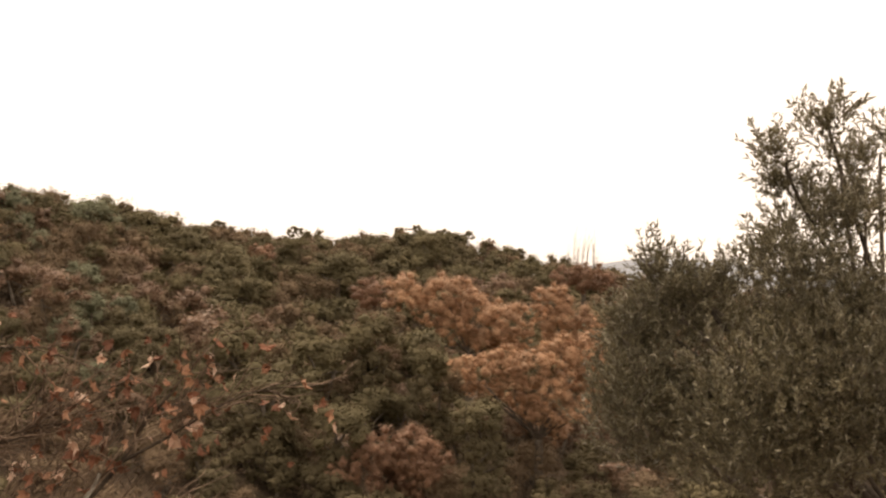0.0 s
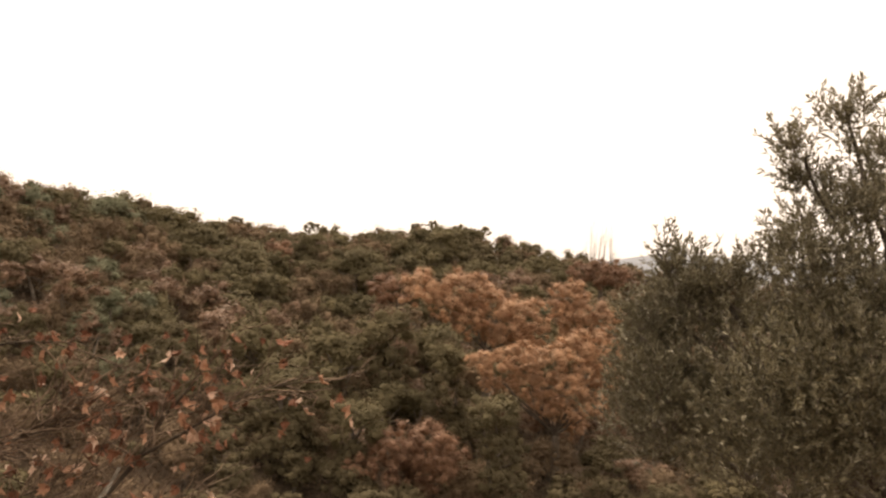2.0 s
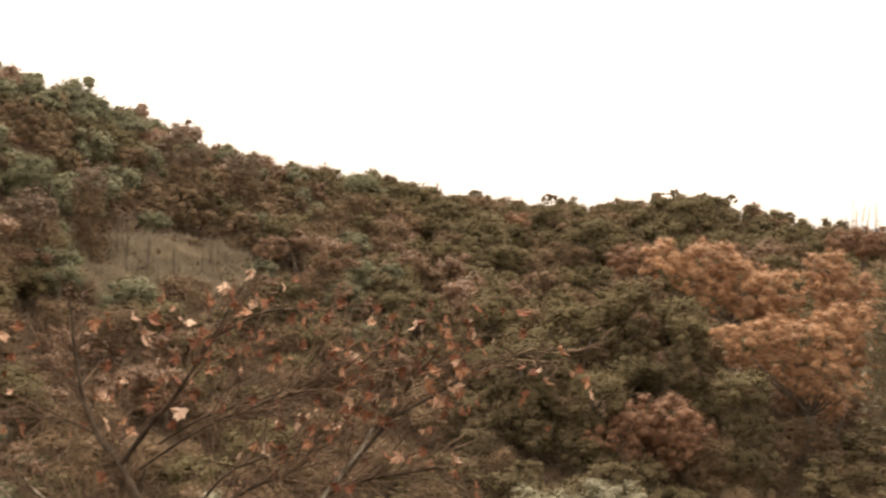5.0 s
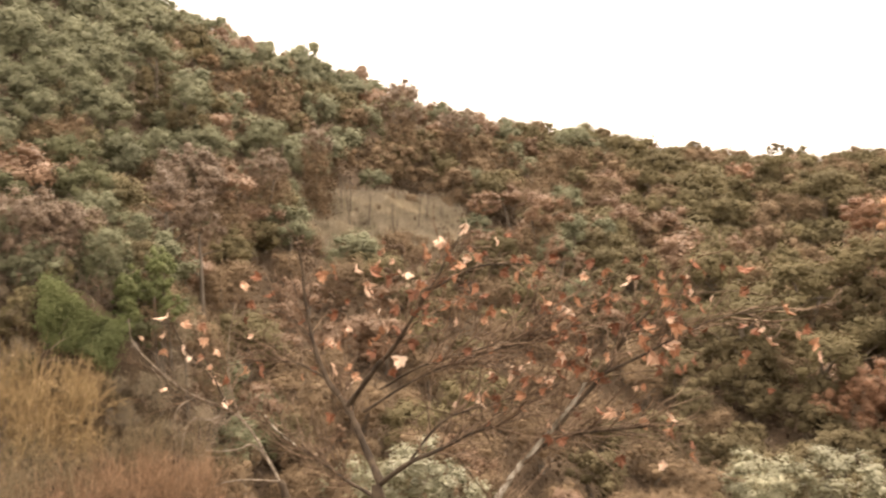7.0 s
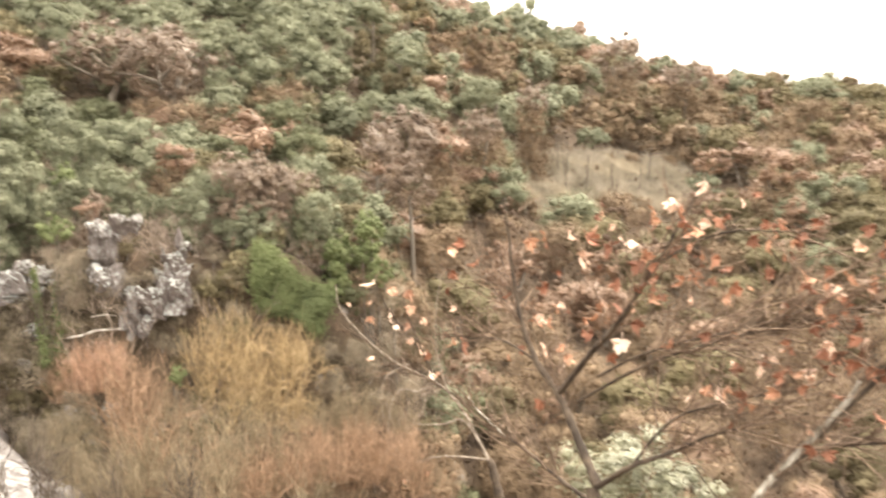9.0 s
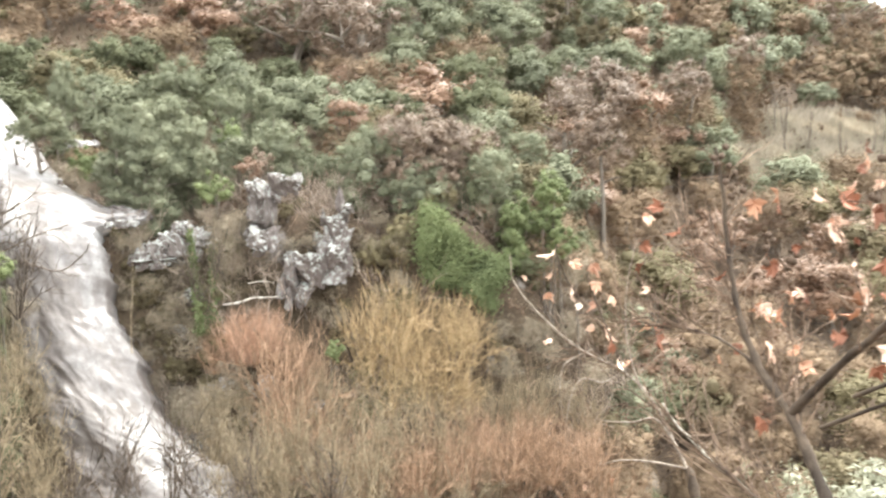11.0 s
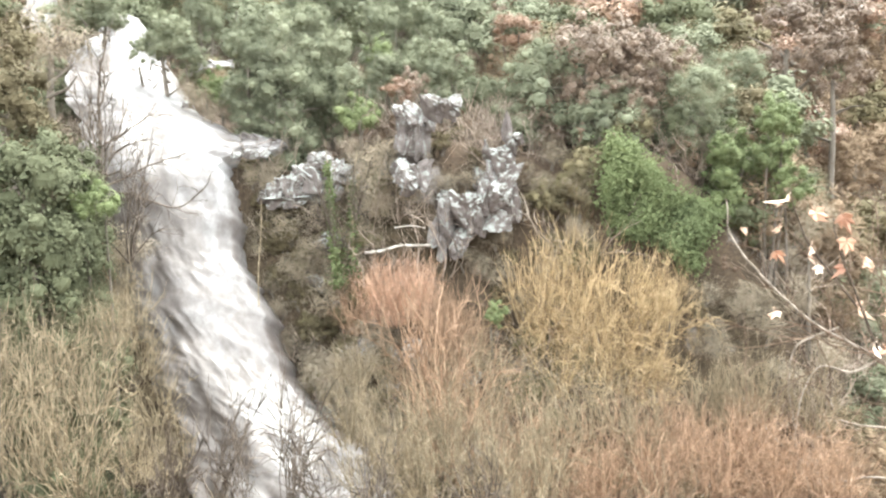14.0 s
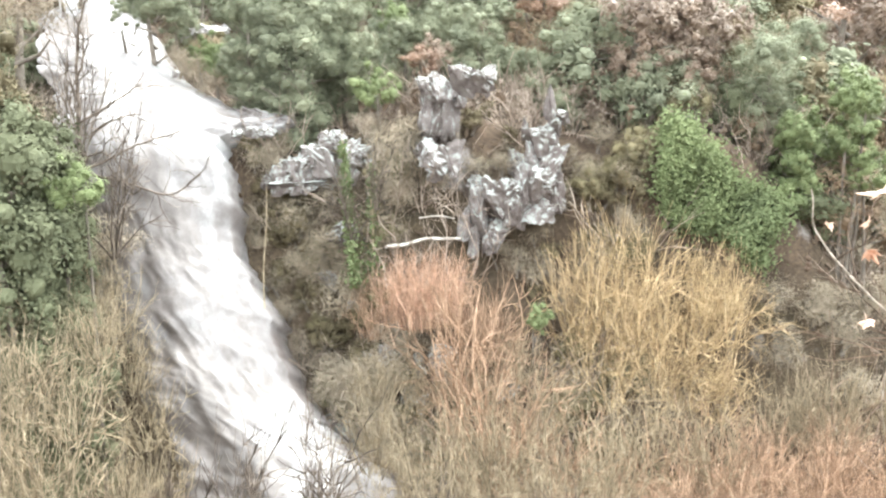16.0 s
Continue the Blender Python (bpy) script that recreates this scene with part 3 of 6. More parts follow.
def crown_mesh(name, mat, clumps, per, leaf, seed, flat=0.9, fill=0.35, slim=0.55, ball=(0.24, 0.4), core=0.0, dome=0.0):
    """A crown of leafy clumps about one metre in radius, with gaps between the clumps; core: how dense their hearts are."""
    rng = np.random.default_rng(seed)
    c = unit(rng.normal(size=(clumps, 3)) + np.array([0, 0, dome])) * (rng.uniform(fill, 1, clumps) ** 0.6)[:, None] * 0.78
    c *= 1 + 0.22 * np.sin(3 * np.arctan2(c[:, 1], c[:, 0]) + seed)[:, None]
    rad = rng.uniform(ball[0], ball[1], clumps)
    q = np.repeat(np.arange(clumps), per)
    d = unit(rng.normal(size=(len(q), 3)) + np.array([0, 0, 0.25]))
    base = c[q] + d * (rad[q] * rng.uniform(0.5, 1.12, len(q)))[:, None]
    face = unit(d * 0.8 + unit(c)[q] * 0.6 + rng.normal(size=d.shape) * 0.12 + np.array([0, 0, 0.3]))
    way = unit(np.cross(face, rng.normal(size=d.shape)) + d * 0.25)
    L = rng.uniform(0.6, 1.35, len(q)) * leaf
    if core:
        keep = (np.linalg.norm(base[:, None] - c[None], axis=2) > rad[None] * 0.46).all(1)
        base, face, way, L = base[keep], face[keep], way[keep], L[keep]
    base[:, 2] *= flat
    v, f = leaf_quads(base, way, L, L * slim, rng, 0.06, face)
    if core:
        wave = 1 + 0.16 * np.sin(HEART_V @ rng.normal(size=(3, clumps)) * 4 + rng.uniform(0, 6, clumps)).T
        hearts = c[:, None] + HEART_V[None] * (rad[:, None] * core * wave)[..., None]
        hearts[..., 2] *= flat
        f = np.vstack([f, (HEART_F[None] + (len(v) + np.arange(clumps) * len(HEART_V))[:, None, None]).reshape(-1, 4)])
        v = np.vstack([v, hearts.reshape(-1, 3)])
    return mesh_of(name, v, f, mat)


def trunk_mesh(name, mat, seed, thick=0.11):
    """A trunk in a space where the crown's middle stands one unit up."""
    main = wander((0, 0, -0.25), (0, 0, 1), 1.25, 6, 0.1, np.random.default_rng(seed))
    v, f = tubes([(main, np.linspace(thick, thick * 0.4, len(main)))], 6)
    return mesh_of(name, v, f, mat, True)


def limb_mesh(name, mat, seed, thick=0.045):
    """A limb that leaves the trunk half way up."""
    rng = np.random.default_rng(seed)
    tw = wander((0, 0, 0), (1, 0, rng.uniform(0.4, 1.0)), rng.uniform(0.65, 0.95), 6, 0.18, rng)
    v, f = tubes([(tw, np.linspace(thick, thick * 0.15, len(tw)))], 5)
    return mesh_of(name, v, f, mat, True)


def twig_mesh(name, mat, stems, seed, side=5, spread=0.75, thick=0.012, bend=0.14, start=0.06, rise=1.0):
    """Bare stems that fan out of one stool and fork into twigs, about one metre high."""
    rng = np.random.default_rng(seed)
    lines, side_lines = [], []
    for _ in range(stems):
        a, tilt = rng.uniform(0, 2 * math.pi), abs(rng.normal()) * spread * 0.6
        foot = np.array([math.cos(a), math.sin(a), 0]) * rng.uniform(0, start) + np.array([0, 0, -0.12])
        st = wander(foot, (math.cos(a) * tilt, math.sin(a) * tilt, rise), rng.uniform(0.65, 1.25), 6, bend, rng)
        w = thick * rng.uniform(0.6, 1.3)
        lines.append((st, np.linspace(w, w * 0.3, len(st))))
        for _ in range(side):
            k = rng.integers(2, 6)
            tw = wander(st[k], st[k] - st[k - 1] + rng.normal(size=3) * 0.11, rng.uniform(0.2, 0.5), 3, 0.22, rng)
            side_lines.append((tw, np.linspace(w * 0.5, w * 0.2, len(tw))))
    return mesh_of(name, *tubes(lines, 3), mat), mesh_of(name + "_twigs", *tubes(side_lines, 3), mat)


CROWNS = {
    "holm": [crown_mesh("holm_crown", HOLM, 24, 120, 0.085, 20 + i, 0.85, 0.55, 0.6, (0.24, 0.42), 0.46, 0.45) for i in range(4)],
    "grey": [crown_mesh("grey_crown", HOLM_GREY, 24, 120, 0.085, 30 + i, 0.85, 0.55, 0.6, (0.24, 0.42), 0.46, 0.45) for i in range(4)],
    "fresh": [crown_mesh("fresh_crown", FRESH, 30, 70, 0.085, 50 + i, 1.0, 0.5, 0.6, (0.16, 0.34), 0.55, 0.2) for i in range(2)],
    "dark": [crown_mesh("dark_crown", DARKLEAF, 26, 60, 0.1, 54 + i, 0.95, 0.45, 0.45, (0.2, 0.36), 0.5, 0.2) for i in range(3)],
    "rust": [crown_mesh("rust_crown", RUSTLEAF, 46, 110, 0.055, 60 + i, 0.85, 0.55, 0.65, (0.12, 0.26), 0.5, 0.2) for i in range(3)],
    "russet": [crown_mesh("russet_crown", RUSSET, 46, 110, 0.055, 66 + i, 0.85, 0.55, 0.65, (0.12, 0.26), 0.5, 0.2) for i in range(2)],
    "brown": [crown_mesh("brown_crown", BROWNLEAF, 46, 90, 0.055, 70 + i, 0.95, 0.5, 0.6, (0.12, 0.25), 0.4, 0.2) for i in range(3)],
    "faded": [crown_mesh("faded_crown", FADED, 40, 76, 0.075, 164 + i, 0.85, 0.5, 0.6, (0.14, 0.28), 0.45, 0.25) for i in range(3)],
    "haze": [crown_mesh("haze_crown", HAZE, 26, 140, 0.17, 170 + i, 0.95, 0.35, 0.09, (0.24, 0.42), 0.3, 0.3) for i in range(3)],
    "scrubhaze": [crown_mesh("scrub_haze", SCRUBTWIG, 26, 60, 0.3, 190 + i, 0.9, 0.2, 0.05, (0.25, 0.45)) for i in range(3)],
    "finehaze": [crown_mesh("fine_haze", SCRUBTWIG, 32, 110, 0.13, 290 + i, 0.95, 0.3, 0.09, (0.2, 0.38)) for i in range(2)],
    "middark": [crown_mesh("olive_bushy_crown", DARKLEAF, 30, 80, 0.08, 194 + i, 1.0, 0.45, 0.5, (0.18, 0.34), 0.45, 0.2) for i in range(2)],
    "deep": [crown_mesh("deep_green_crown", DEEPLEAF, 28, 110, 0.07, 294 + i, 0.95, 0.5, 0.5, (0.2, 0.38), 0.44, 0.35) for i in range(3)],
    "willow": [crown_mesh("willow_crown", WILLOWLEAF, 24, 34, 0.22, 180 + i, 1.0, 0.3, 0.06, (0.2, 0.36)) for i in range(2)],
    "silver": [crown_mesh("silver_crown", SILVER, 40, 90, 0.09, 80 + i, 0.85, 0.5, 0.3, (0.14, 0.28), 0.4, 0.2) for i in range(2)],
    "mid": [crown_mesh("bushy_crown", HOLM_GREY, 26, 140, 0.065, 284 + i, 0.9, 0.5, 0.5, (0.22, 0.4), 0.44, 0.4) for i in range(3)],
    "midholm": [crown_mesh("dark_bushy_crown", HOLM, 26, 140, 0.065, 288 + i, 1.0, 0.5, 0.5, (0.22, 0.4), 0.44, 0.4) for i in range(2)],
    "near": [crown_mesh("holm_near_crown", HOLM_GREY, 38, 260, 0.046, 84 + i, 0.95, 0.45, 0.42, (0.2, 0.36), 0.4, 0.35) for i in range(3)],
}
TRUNKS = [trunk_mesh("trunk", GREYBARK, 90 + i) for i in range(3)]
LIMB_MESHES = [limb_mesh("limb", GREYBARK, 95 + i) for i in range(4)]
BARE = {
    "bare": [twig_mesh("bare_crown", BROWNBARK, 26, 100 + i, 5, 0.9, 0.013, 0.18, 0.1) for i in range(3)],
    "tan": [twig_mesh("tan_stems", TAN, 60, 110 + i, 6, 1.3, 0.009, 0.18, 0.5) for i in range(3)],
    "orange": [twig_mesh("orange_stems", ORANGE, 90, 120 + i, 6, 0.7, 0.008, 0.12, 0.35) for i in range(2)],
    "yellow": [twig_mesh("yellow_stems", YELLOW, 40, 124 + i, 10, 1.2, 0.007, 0.2, 0.25) for i in range(2)],
    "rusty": [twig_mesh("rusty_stems", RUSTBARK, 60, 130 + i, 6, 0.8, 0.009, 0.18, 0.35) for i in range(2)],
    "scrub": [twig_mesh("scrub_stems", BROWNBARK, 18, 134 + i, 4, 1.1, 0.011, 0.22, 0.35) for i in range(3)],
    "greybare": [twig_mesh("grey_stems", SAPBARK, 13, 140 + i, 11, 0.8, 0.012, 0.17, 0.08) for i in range(2)],
}


def tree(name, kind, x, y, zc, r, label, category, group="", flat=1.0, limbs=4, down=False):
    """A leafy tree on the ground at x, y whose crown of radius r has its middle at height zc."""
    g = float(land(x, y))
    h = max(zc - g, 0.55 * r)
    root = tagged(new(name), label, category, group)
    root.matrix_world = pose(x, y, g - 0.1, 0, 0, RNG.uniform(0, 360))
    part("trunk", TRUNKS[RNG.integers(3)], root, "", Matrix.Diagonal((r, r, h, 1)))
    for i in range(limbs):
        turn = Euler((0, 0, i * 1.7 + RNG.uniform(0, 0.6))).to_matrix().to_4x4()
        part("limb", LIMB_MESHES[i % 4], root, "", Matrix.Translation((0, 0, h * (0.55 + 0.1 * i))) @ turn @ Matrix.Diagonal((r, r, r, 1)))
    low = h - r * 1.1
    while down and low > 0.2:
        wide = r * RNG.uniform(0.85, 1.1)
        kin = CROWNS[down if isinstance(down, str) else kind]
        part("crown", kin[RNG.integers(len(kin))], root, "", Matrix.Translation((RNG.uniform(-0.2, 0.2), RNG.uniform(-0.2, 0.2), low + 0.1)) @ Matrix.Diagonal((wide, wide, wide, 1)))
        low -= r * 1.1
    part("crown", CROWNS[kind][RNG.integers(len(CROWNS[kind]))], root, "", Matrix.Translation((0, 0, h + 0.1)) @ Matrix.Diagonal((r, r, r * flat, 1)))
    return root


def shrub(name, kind, x, y, z, r, h, label, category, group=""):
    """A shrub of bare stems that fork into fine twigs."""
    meshes = BARE[kind]
    stems, twigs = meshes[RNG.integers(len(meshes))]
    root = tagged(new(name), label, category, group)
    root.matrix_world = pose(x, y, z, RNG.uniform(-6, 6), RNG.uniform(-6, 6), RNG.uniform(0, 360))
    size = Matrix.Diagonal((r, r, h, 1))
    tagged(part("stem", stems, root, "", size), kind="stuff")
    tagged(part("twig", twigs, root, "", size), kind="stuff")
    return root


# ---- trees on the hillside that stand out ----
def broad_oak(kind, lobes, label):
    """An oak whose wide crown breaks into leafy lobes, each on a limb of its own."""
    mx, my = sum(q[0] for q in lobes) / len(lobes), sum(q[1] for q in lobes) / len(lobes) + 0.8
    g = float(land(mx, my))
    low = min(q[2] for q in lobes) - g
    root = tagged(new("oak_tree"), label, "tree", "rust oaks")
    root.matrix_world = pose(mx, my, g - 0.1)
    hub = np.array([0.1, 0.0, max(0.6, low * 0.9)])
    v, f = tubes([(curve_through([(0, 0, -0.2), (0.1, 0.05, hub[2] * 0.5), tuple(hub)], 5), np.linspace(0.34, 0.24, 11))], 7)
    part("trunk", mesh_of("oak_trunk", v, f, GREYBARK, True), root)
    for x, y, z, r in lobes:
        c = np.array([x - mx, y - my, z - g + 0.1])
        line = curve_through([hub, (hub + c) / 2 + RNG.normal(size=3) * 0.25, c], 5)
        v, f = tubes([(line, np.linspace(0.07, 0.02, len(line)))], 5)
        part("limb", mesh_of("oak_limb", v, f, GREYBARK, True), root)
        kin = CROWNS[kind]
        part("crown", kin[RNG.integers(len(kin))], root, "", Matrix.Translation(c) @ Euler((0, 0, RNG.uniform(0, 6))).to_matrix().to_4x4() @ Matrix.Diagonal((r * 1.2, r * 1.2, r * 1.15, 1)))


broad_oak("rust", [(-2.5, 59.1, 1.7, 1.6), (0.3, 60.0, 1.6, 1.8), (2.2, 60.8, 0.4, 1.9), (4.1, 59.1, -0.2, 1.8), (3.5, 59.9, -1.5, 1.5), (5.2, 60.6, -1.3, 1.1), (-0.9, 59.2, 0.5, 1.2), (0.6, 60.0, -0.5, 1.4), (2.4, 60.8, -1.5, 1.2)], "broad oak full of rust-orange autumn leaves in the valley")
broad_oak("rust", [(7.8, 62.7, 1.3, 1.4), (8.8, 63.4, -0.2, 1.9), (10.3, 64.0, -0.7, 1.4), (7.3, 62.8, 0.2, 1.1), (8.2, 63.5, -1.8, 1.3), (10.1, 64.0, -1.9, 1.1)], "rounded oak full of rust-orange autumn leaves in the valley")
broad_oak("rust", [(1.3, 53.2, -2.6, 0.9), (2.3, 53.9, -3.0, 1.2), (3.8, 54.7, -2.6, 1.3), (5.3, 52.9, -2.6, 1.5), (7.2, 53.5, -2.0, 1.4), (8.7, 54.1, -1.7, 1.2), (6.3, 52.8, -4.1, 1.3), (8.0, 53.4, -3.7, 1.4), (3.0, 54.7, -4.5, 0.9), (7.3, 52.7, -5.3, 1.0), (6.0, 53.7, -5.6, 0.9), (1.8, 54.8, -4.1, 0.7), (4.2, 53.8, -4.1, 1.1), (5.1, 54.6, -5.2, 1.2), (7.1, 55.2, -6.7, 1.0), (8.4, 53.3, -5.2, 1.1), (9.0, 54.1, -3.7, 1.1), (9.5, 54.8, -2.8, 1.0)], "low spreading oak full of rust-orange autumn leaves in the valley")
broad_oak("russet", [(-1.7, 46.2, -6.4, 1.7), (-3.5, 46.9, -6.8, 1.4), (-0.7, 47.8, -7.4, 1.3), (-5.0, 45.9, -7.5, 1.0), (-1.3, 47.0, -7.9, 1.4), (-4.4, 47.6, -6.0, 0.8), (-2.8, 46.1, -7.9, 1.2)], "oak with dull russet leaves in the valley bottom")
broad_oak("russet", [(14.7, 91.0, 3.5, 2.0), (12.8, 92.1, 3.6, 1.6), (16.5, 92.3, 3.1, 1.4)], "oak with dull russet leaves below the ridge")
for x, y, z, r in [(-20.1, 97.8, 6.3, 1.77), (-5.6, 69.8, 1.8, 2.02)]:
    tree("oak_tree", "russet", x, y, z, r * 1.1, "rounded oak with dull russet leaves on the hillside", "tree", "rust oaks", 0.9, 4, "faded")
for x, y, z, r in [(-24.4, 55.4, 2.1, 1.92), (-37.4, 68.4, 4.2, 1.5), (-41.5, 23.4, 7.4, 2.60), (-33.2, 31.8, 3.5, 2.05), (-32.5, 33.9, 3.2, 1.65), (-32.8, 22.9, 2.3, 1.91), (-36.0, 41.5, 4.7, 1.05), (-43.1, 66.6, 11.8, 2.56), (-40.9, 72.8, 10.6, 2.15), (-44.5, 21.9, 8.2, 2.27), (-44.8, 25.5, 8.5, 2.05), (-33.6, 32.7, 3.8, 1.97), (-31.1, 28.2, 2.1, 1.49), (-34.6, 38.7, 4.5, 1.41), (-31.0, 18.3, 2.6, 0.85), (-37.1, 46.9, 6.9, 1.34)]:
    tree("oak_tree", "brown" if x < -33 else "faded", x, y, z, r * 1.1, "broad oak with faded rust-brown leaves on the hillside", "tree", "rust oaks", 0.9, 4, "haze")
for x, y, z, r in [(-23.0, 92.1, 4.3, 3.66), (-11.2, 94.3, 4.0, 3.66), (-18.4, 108.3, 7.5, 2.12), (-18.3, 83.0, 1.9, 2.46), (-40.9, 101.8, 9.8, 3.89), (-35.7, 105.9, 9.1, 3.96), (-29.6, 103.7, 6.6, 3.12), (-4.9, 61.7, -1.3, 2.19), (-0.8, 54.8, -2.8, 1.59), (-8.5, 59.2, -2.7, 2.31), (-14.0, 60.3, -2.0, 2.39), (2.0, 47.5, -4.9, 1.54), (-5.5, 47.2, -5.4, 1.85), (-9.5, 48.8, -3.8, 2.41), (-1.9, 119.8, 8.2, 3.08), (-40.5, 28.7, 7.3, 1.28), (-42.5, 34.3, 8.2, 1.40), (-45.6, 40.7, 12.4, 1.78), (-41.5, 39.8, 9.3, 1.48), (-38.7, 38.9, 6.1, 1.40), (-39.4, 44.9, 7.2, 1.53), (-37.9, 29.2, 5.6, 1.07), (-44.1, 31.7, 10.1, 1.58), (-49.9, 28.1, 10.9, 1.85), (-32.4, 19.8, 2.2, 1.21)]:
    tree("holm_oak", "grey" if x < -38 else "holm", x, y, z, r * 1.1, "rounded grey-green holm oak on the hillside", "tree", "holm oaks of the hillside", 0.85, 4, "dark")

for x, y, z, r in [(-27.5, 101.3, 5.3, 1.86), (-20.4, 89.4, 2.0, 1.77), (-34.2, 198.4, 12.5, 3.09), (-11.9, 118.5, 5.2, 2.01), (-21.7, 85.6, 1.3, 1.45), (-22.2, 77.4, 0.4, 1.53), (-41.8, 101.8, 9.1, 1.88), (-39.2, 110.6, 9.4, 2.20), (-12.8, 106.5, 3.1, 1.81), (-43.9, 98.2, 9.5, 1.67), (-4.1, 74.0, -3.7, 1.56), (-0.8, 73.5, -4.1, 1.45), (-28.9, 115.8, 7.4, 1.80), (-19.9, 97.4, 3.3, 1.65), (-14.3, 98.1, 2.1, 1.66), (-29.1, 92.6, 4.4, 1.57)]:
    tree("holm_oak", "holm", x, y, z, r, "rounded olive-green holm oak on the far slope", "tree", "holm oaks of the hillside", 0.9, 3, True)
for x, y, z, r in [(-33.0, 74.6, 4.0, 2.43), (-32.8, 82.6, 4.6, 2.45), (-31.7, 67.8, 2.6, 2.01), (-29.8, 80.9, 3.0, 2.06), (-17.0, 116.5, 5.3, 2.14), (-25.3, 119.9, 7.6, 2.04), (-35.1, 71.1, 4.2, 2.01)]:
    tree("oak_tree", "faded" if r < 2 else "haze", x, y, z, r, "oak with reddish-brown withered leaves on the far slope", "tree", "brown oaks", 0.9, 3, True)

# ---- trees above and beside the waterfall ----
for x, y, z, r in [(-25.8, 16.2, 1.3, 1.04), (-23.3, 18.8, 0.8, 0.82), (-25.8, 22.1, 1.4, 0.69), (-36.2, 24.9, 3.5, 1.19), (-28.7, 16.2, 0.8, 0.66), (-32.1, 23.8, 2.8, 0.86), (-28.3, 10.9, 2.0, 1.06), (-28.5, 10.0, 1.8, 0.70), (-28.2, 11.8, 1.9, 0.79), (-27.8, 10.8, 0.9, 1.04), (-28.3, 9.8, 0.9, 0.63), (-27.7, 12.0, 1.0, 0.68), (-29.0, 10.4, 2.3, 0.65), (-28.6, 11.4, 2.5, 0.72), (-35.4, 13.8, 4.1, 1.03), (-35.7, 13.1, 3.7, 0.75), (-31.0, 14.0, 2.8, 0.82), (-32.6, 15.2, 3.5, 0.79), (-31.4, 15.5, 2.9, 0.76), (-27.8, 14.8, 1.6, 0.77), (-28.6, 14.3, 1.8, 0.64), (-28.5, 13.4, 1.4, 0.66), (-38.3, 11.5, 3.9, 0.80)]:
    tree("holm_oak", "near", x, y, z, r, "dense grey-green evergreen oak at the cliff top above the water", "tree", "evergreens at the cliff top", 0.95, 4, True)
for x, y, z, r in [(-34.6, 9.9, 3.7, 0.78), (-34.6, 9.9, 3.0, 0.70)]:
    tree("holm_oak", "near", x, y, z, r, "tall oval grey-green evergreen oak above the water", "tree", "evergreens at the cliff top", 1.3, 3)
# deep leaf colour stands in for the shade behind the crowns
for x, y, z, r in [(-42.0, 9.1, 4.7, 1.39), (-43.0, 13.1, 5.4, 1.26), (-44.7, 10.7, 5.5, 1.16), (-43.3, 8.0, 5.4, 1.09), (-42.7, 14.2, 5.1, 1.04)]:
    tree("holm_oak", "deep", x, y, z, r, "holm oak above the water, shade put into its deep green leaf colour", "tree", "evergreens at the cliff top", 1.0, 3, True)
tree("oak_tree", "faded", -26.70, 13.01, 0.93, 0.50, "small round oak with faded rust leaves at the cliff top", "tree", "brown oaks", 0.75)
for x, y, z, r in [(-29.9, 8.3, 2.3, 0.77), (-29.9, 8.8, 1.8, 0.52), (-30.2, 7.9, 2.0, 0.52), (-32.3, 6.6, 3.3, 0.94), (-32.9, 5.9, 2.9, 0.68), (-32.4, 7.1, 3.0, 0.62)]:
    tree("holm_oak", "near", x, y, z, r, "grey-green evergreen oak whose bare trunk stands beside the flood", "tree", "evergreens at the cliff top", 0.9, 4)
for x, y, z, r in [(-22.7, 19.2, -0.5, 0.75), (-22.3, 20.0, 0.2, 0.63), (-22.3, 19.7, -0.9, 0.50), (-21.5, 19.8, -1.2, 0.49), (-24.6, 6.4, -1.0, 0.53), (-23.1, 13.7, -3.6, 0.33), (-22.3, 18.8, -1.6, 0.55), (-22.5, 18.8, -0.5, 0.45), (-22.5, 18.8, -1.0, 0.50), (-22.4, 18.9, -1.4, 0.45), (-21.8, 19.5, 0.2, 0.45), (-21.9, 19.5, -0.4, 0.50), (-21.8, 19.6, -0.8, 0.45), (-29.4, 13.5, 2.0, 0.46), (-26.7, 12.1, 0.4, 0.57), (-30.6, 9.4, 1.2, 0.51), (-29.5, 9.5, 0.9, 0.44)]:
    tree("ivy_bush", "fresh", x, y, z, r, "fresh green ivy-covered bush on the cliff", "bush", "green bushes of the cliff", 0.95, 2)
for x, y, z, r in [(-25.1, 17.3, 1.5, 1.16), (-24.8, 18.6, 1.4, 1.06), (-24.3, 17.6, 0.7, 0.77), (-25.2, 17.2, 1.7, 1.30), (-25.0, 18.3, 1.5, 1.06), (-24.7, 16.6, 0.7, 0.63), (-26.5, 24.4, 2.2, 1.66), (-25.7, 25.2, 1.3, 1.16), (-34.8, 19.6, 3.2, 0.77), (-27.8, 13.7, 1.0, 0.60)]:
    tree("oak_tree", "brown", x, y, z, r, "oak with withered pale brown leaves still on it", "tree", "brown oaks", 1.0)
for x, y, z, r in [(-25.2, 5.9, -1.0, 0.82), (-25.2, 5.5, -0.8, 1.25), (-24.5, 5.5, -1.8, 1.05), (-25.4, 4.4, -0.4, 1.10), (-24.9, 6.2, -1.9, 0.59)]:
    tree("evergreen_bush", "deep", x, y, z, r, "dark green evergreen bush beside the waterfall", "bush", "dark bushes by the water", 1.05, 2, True)
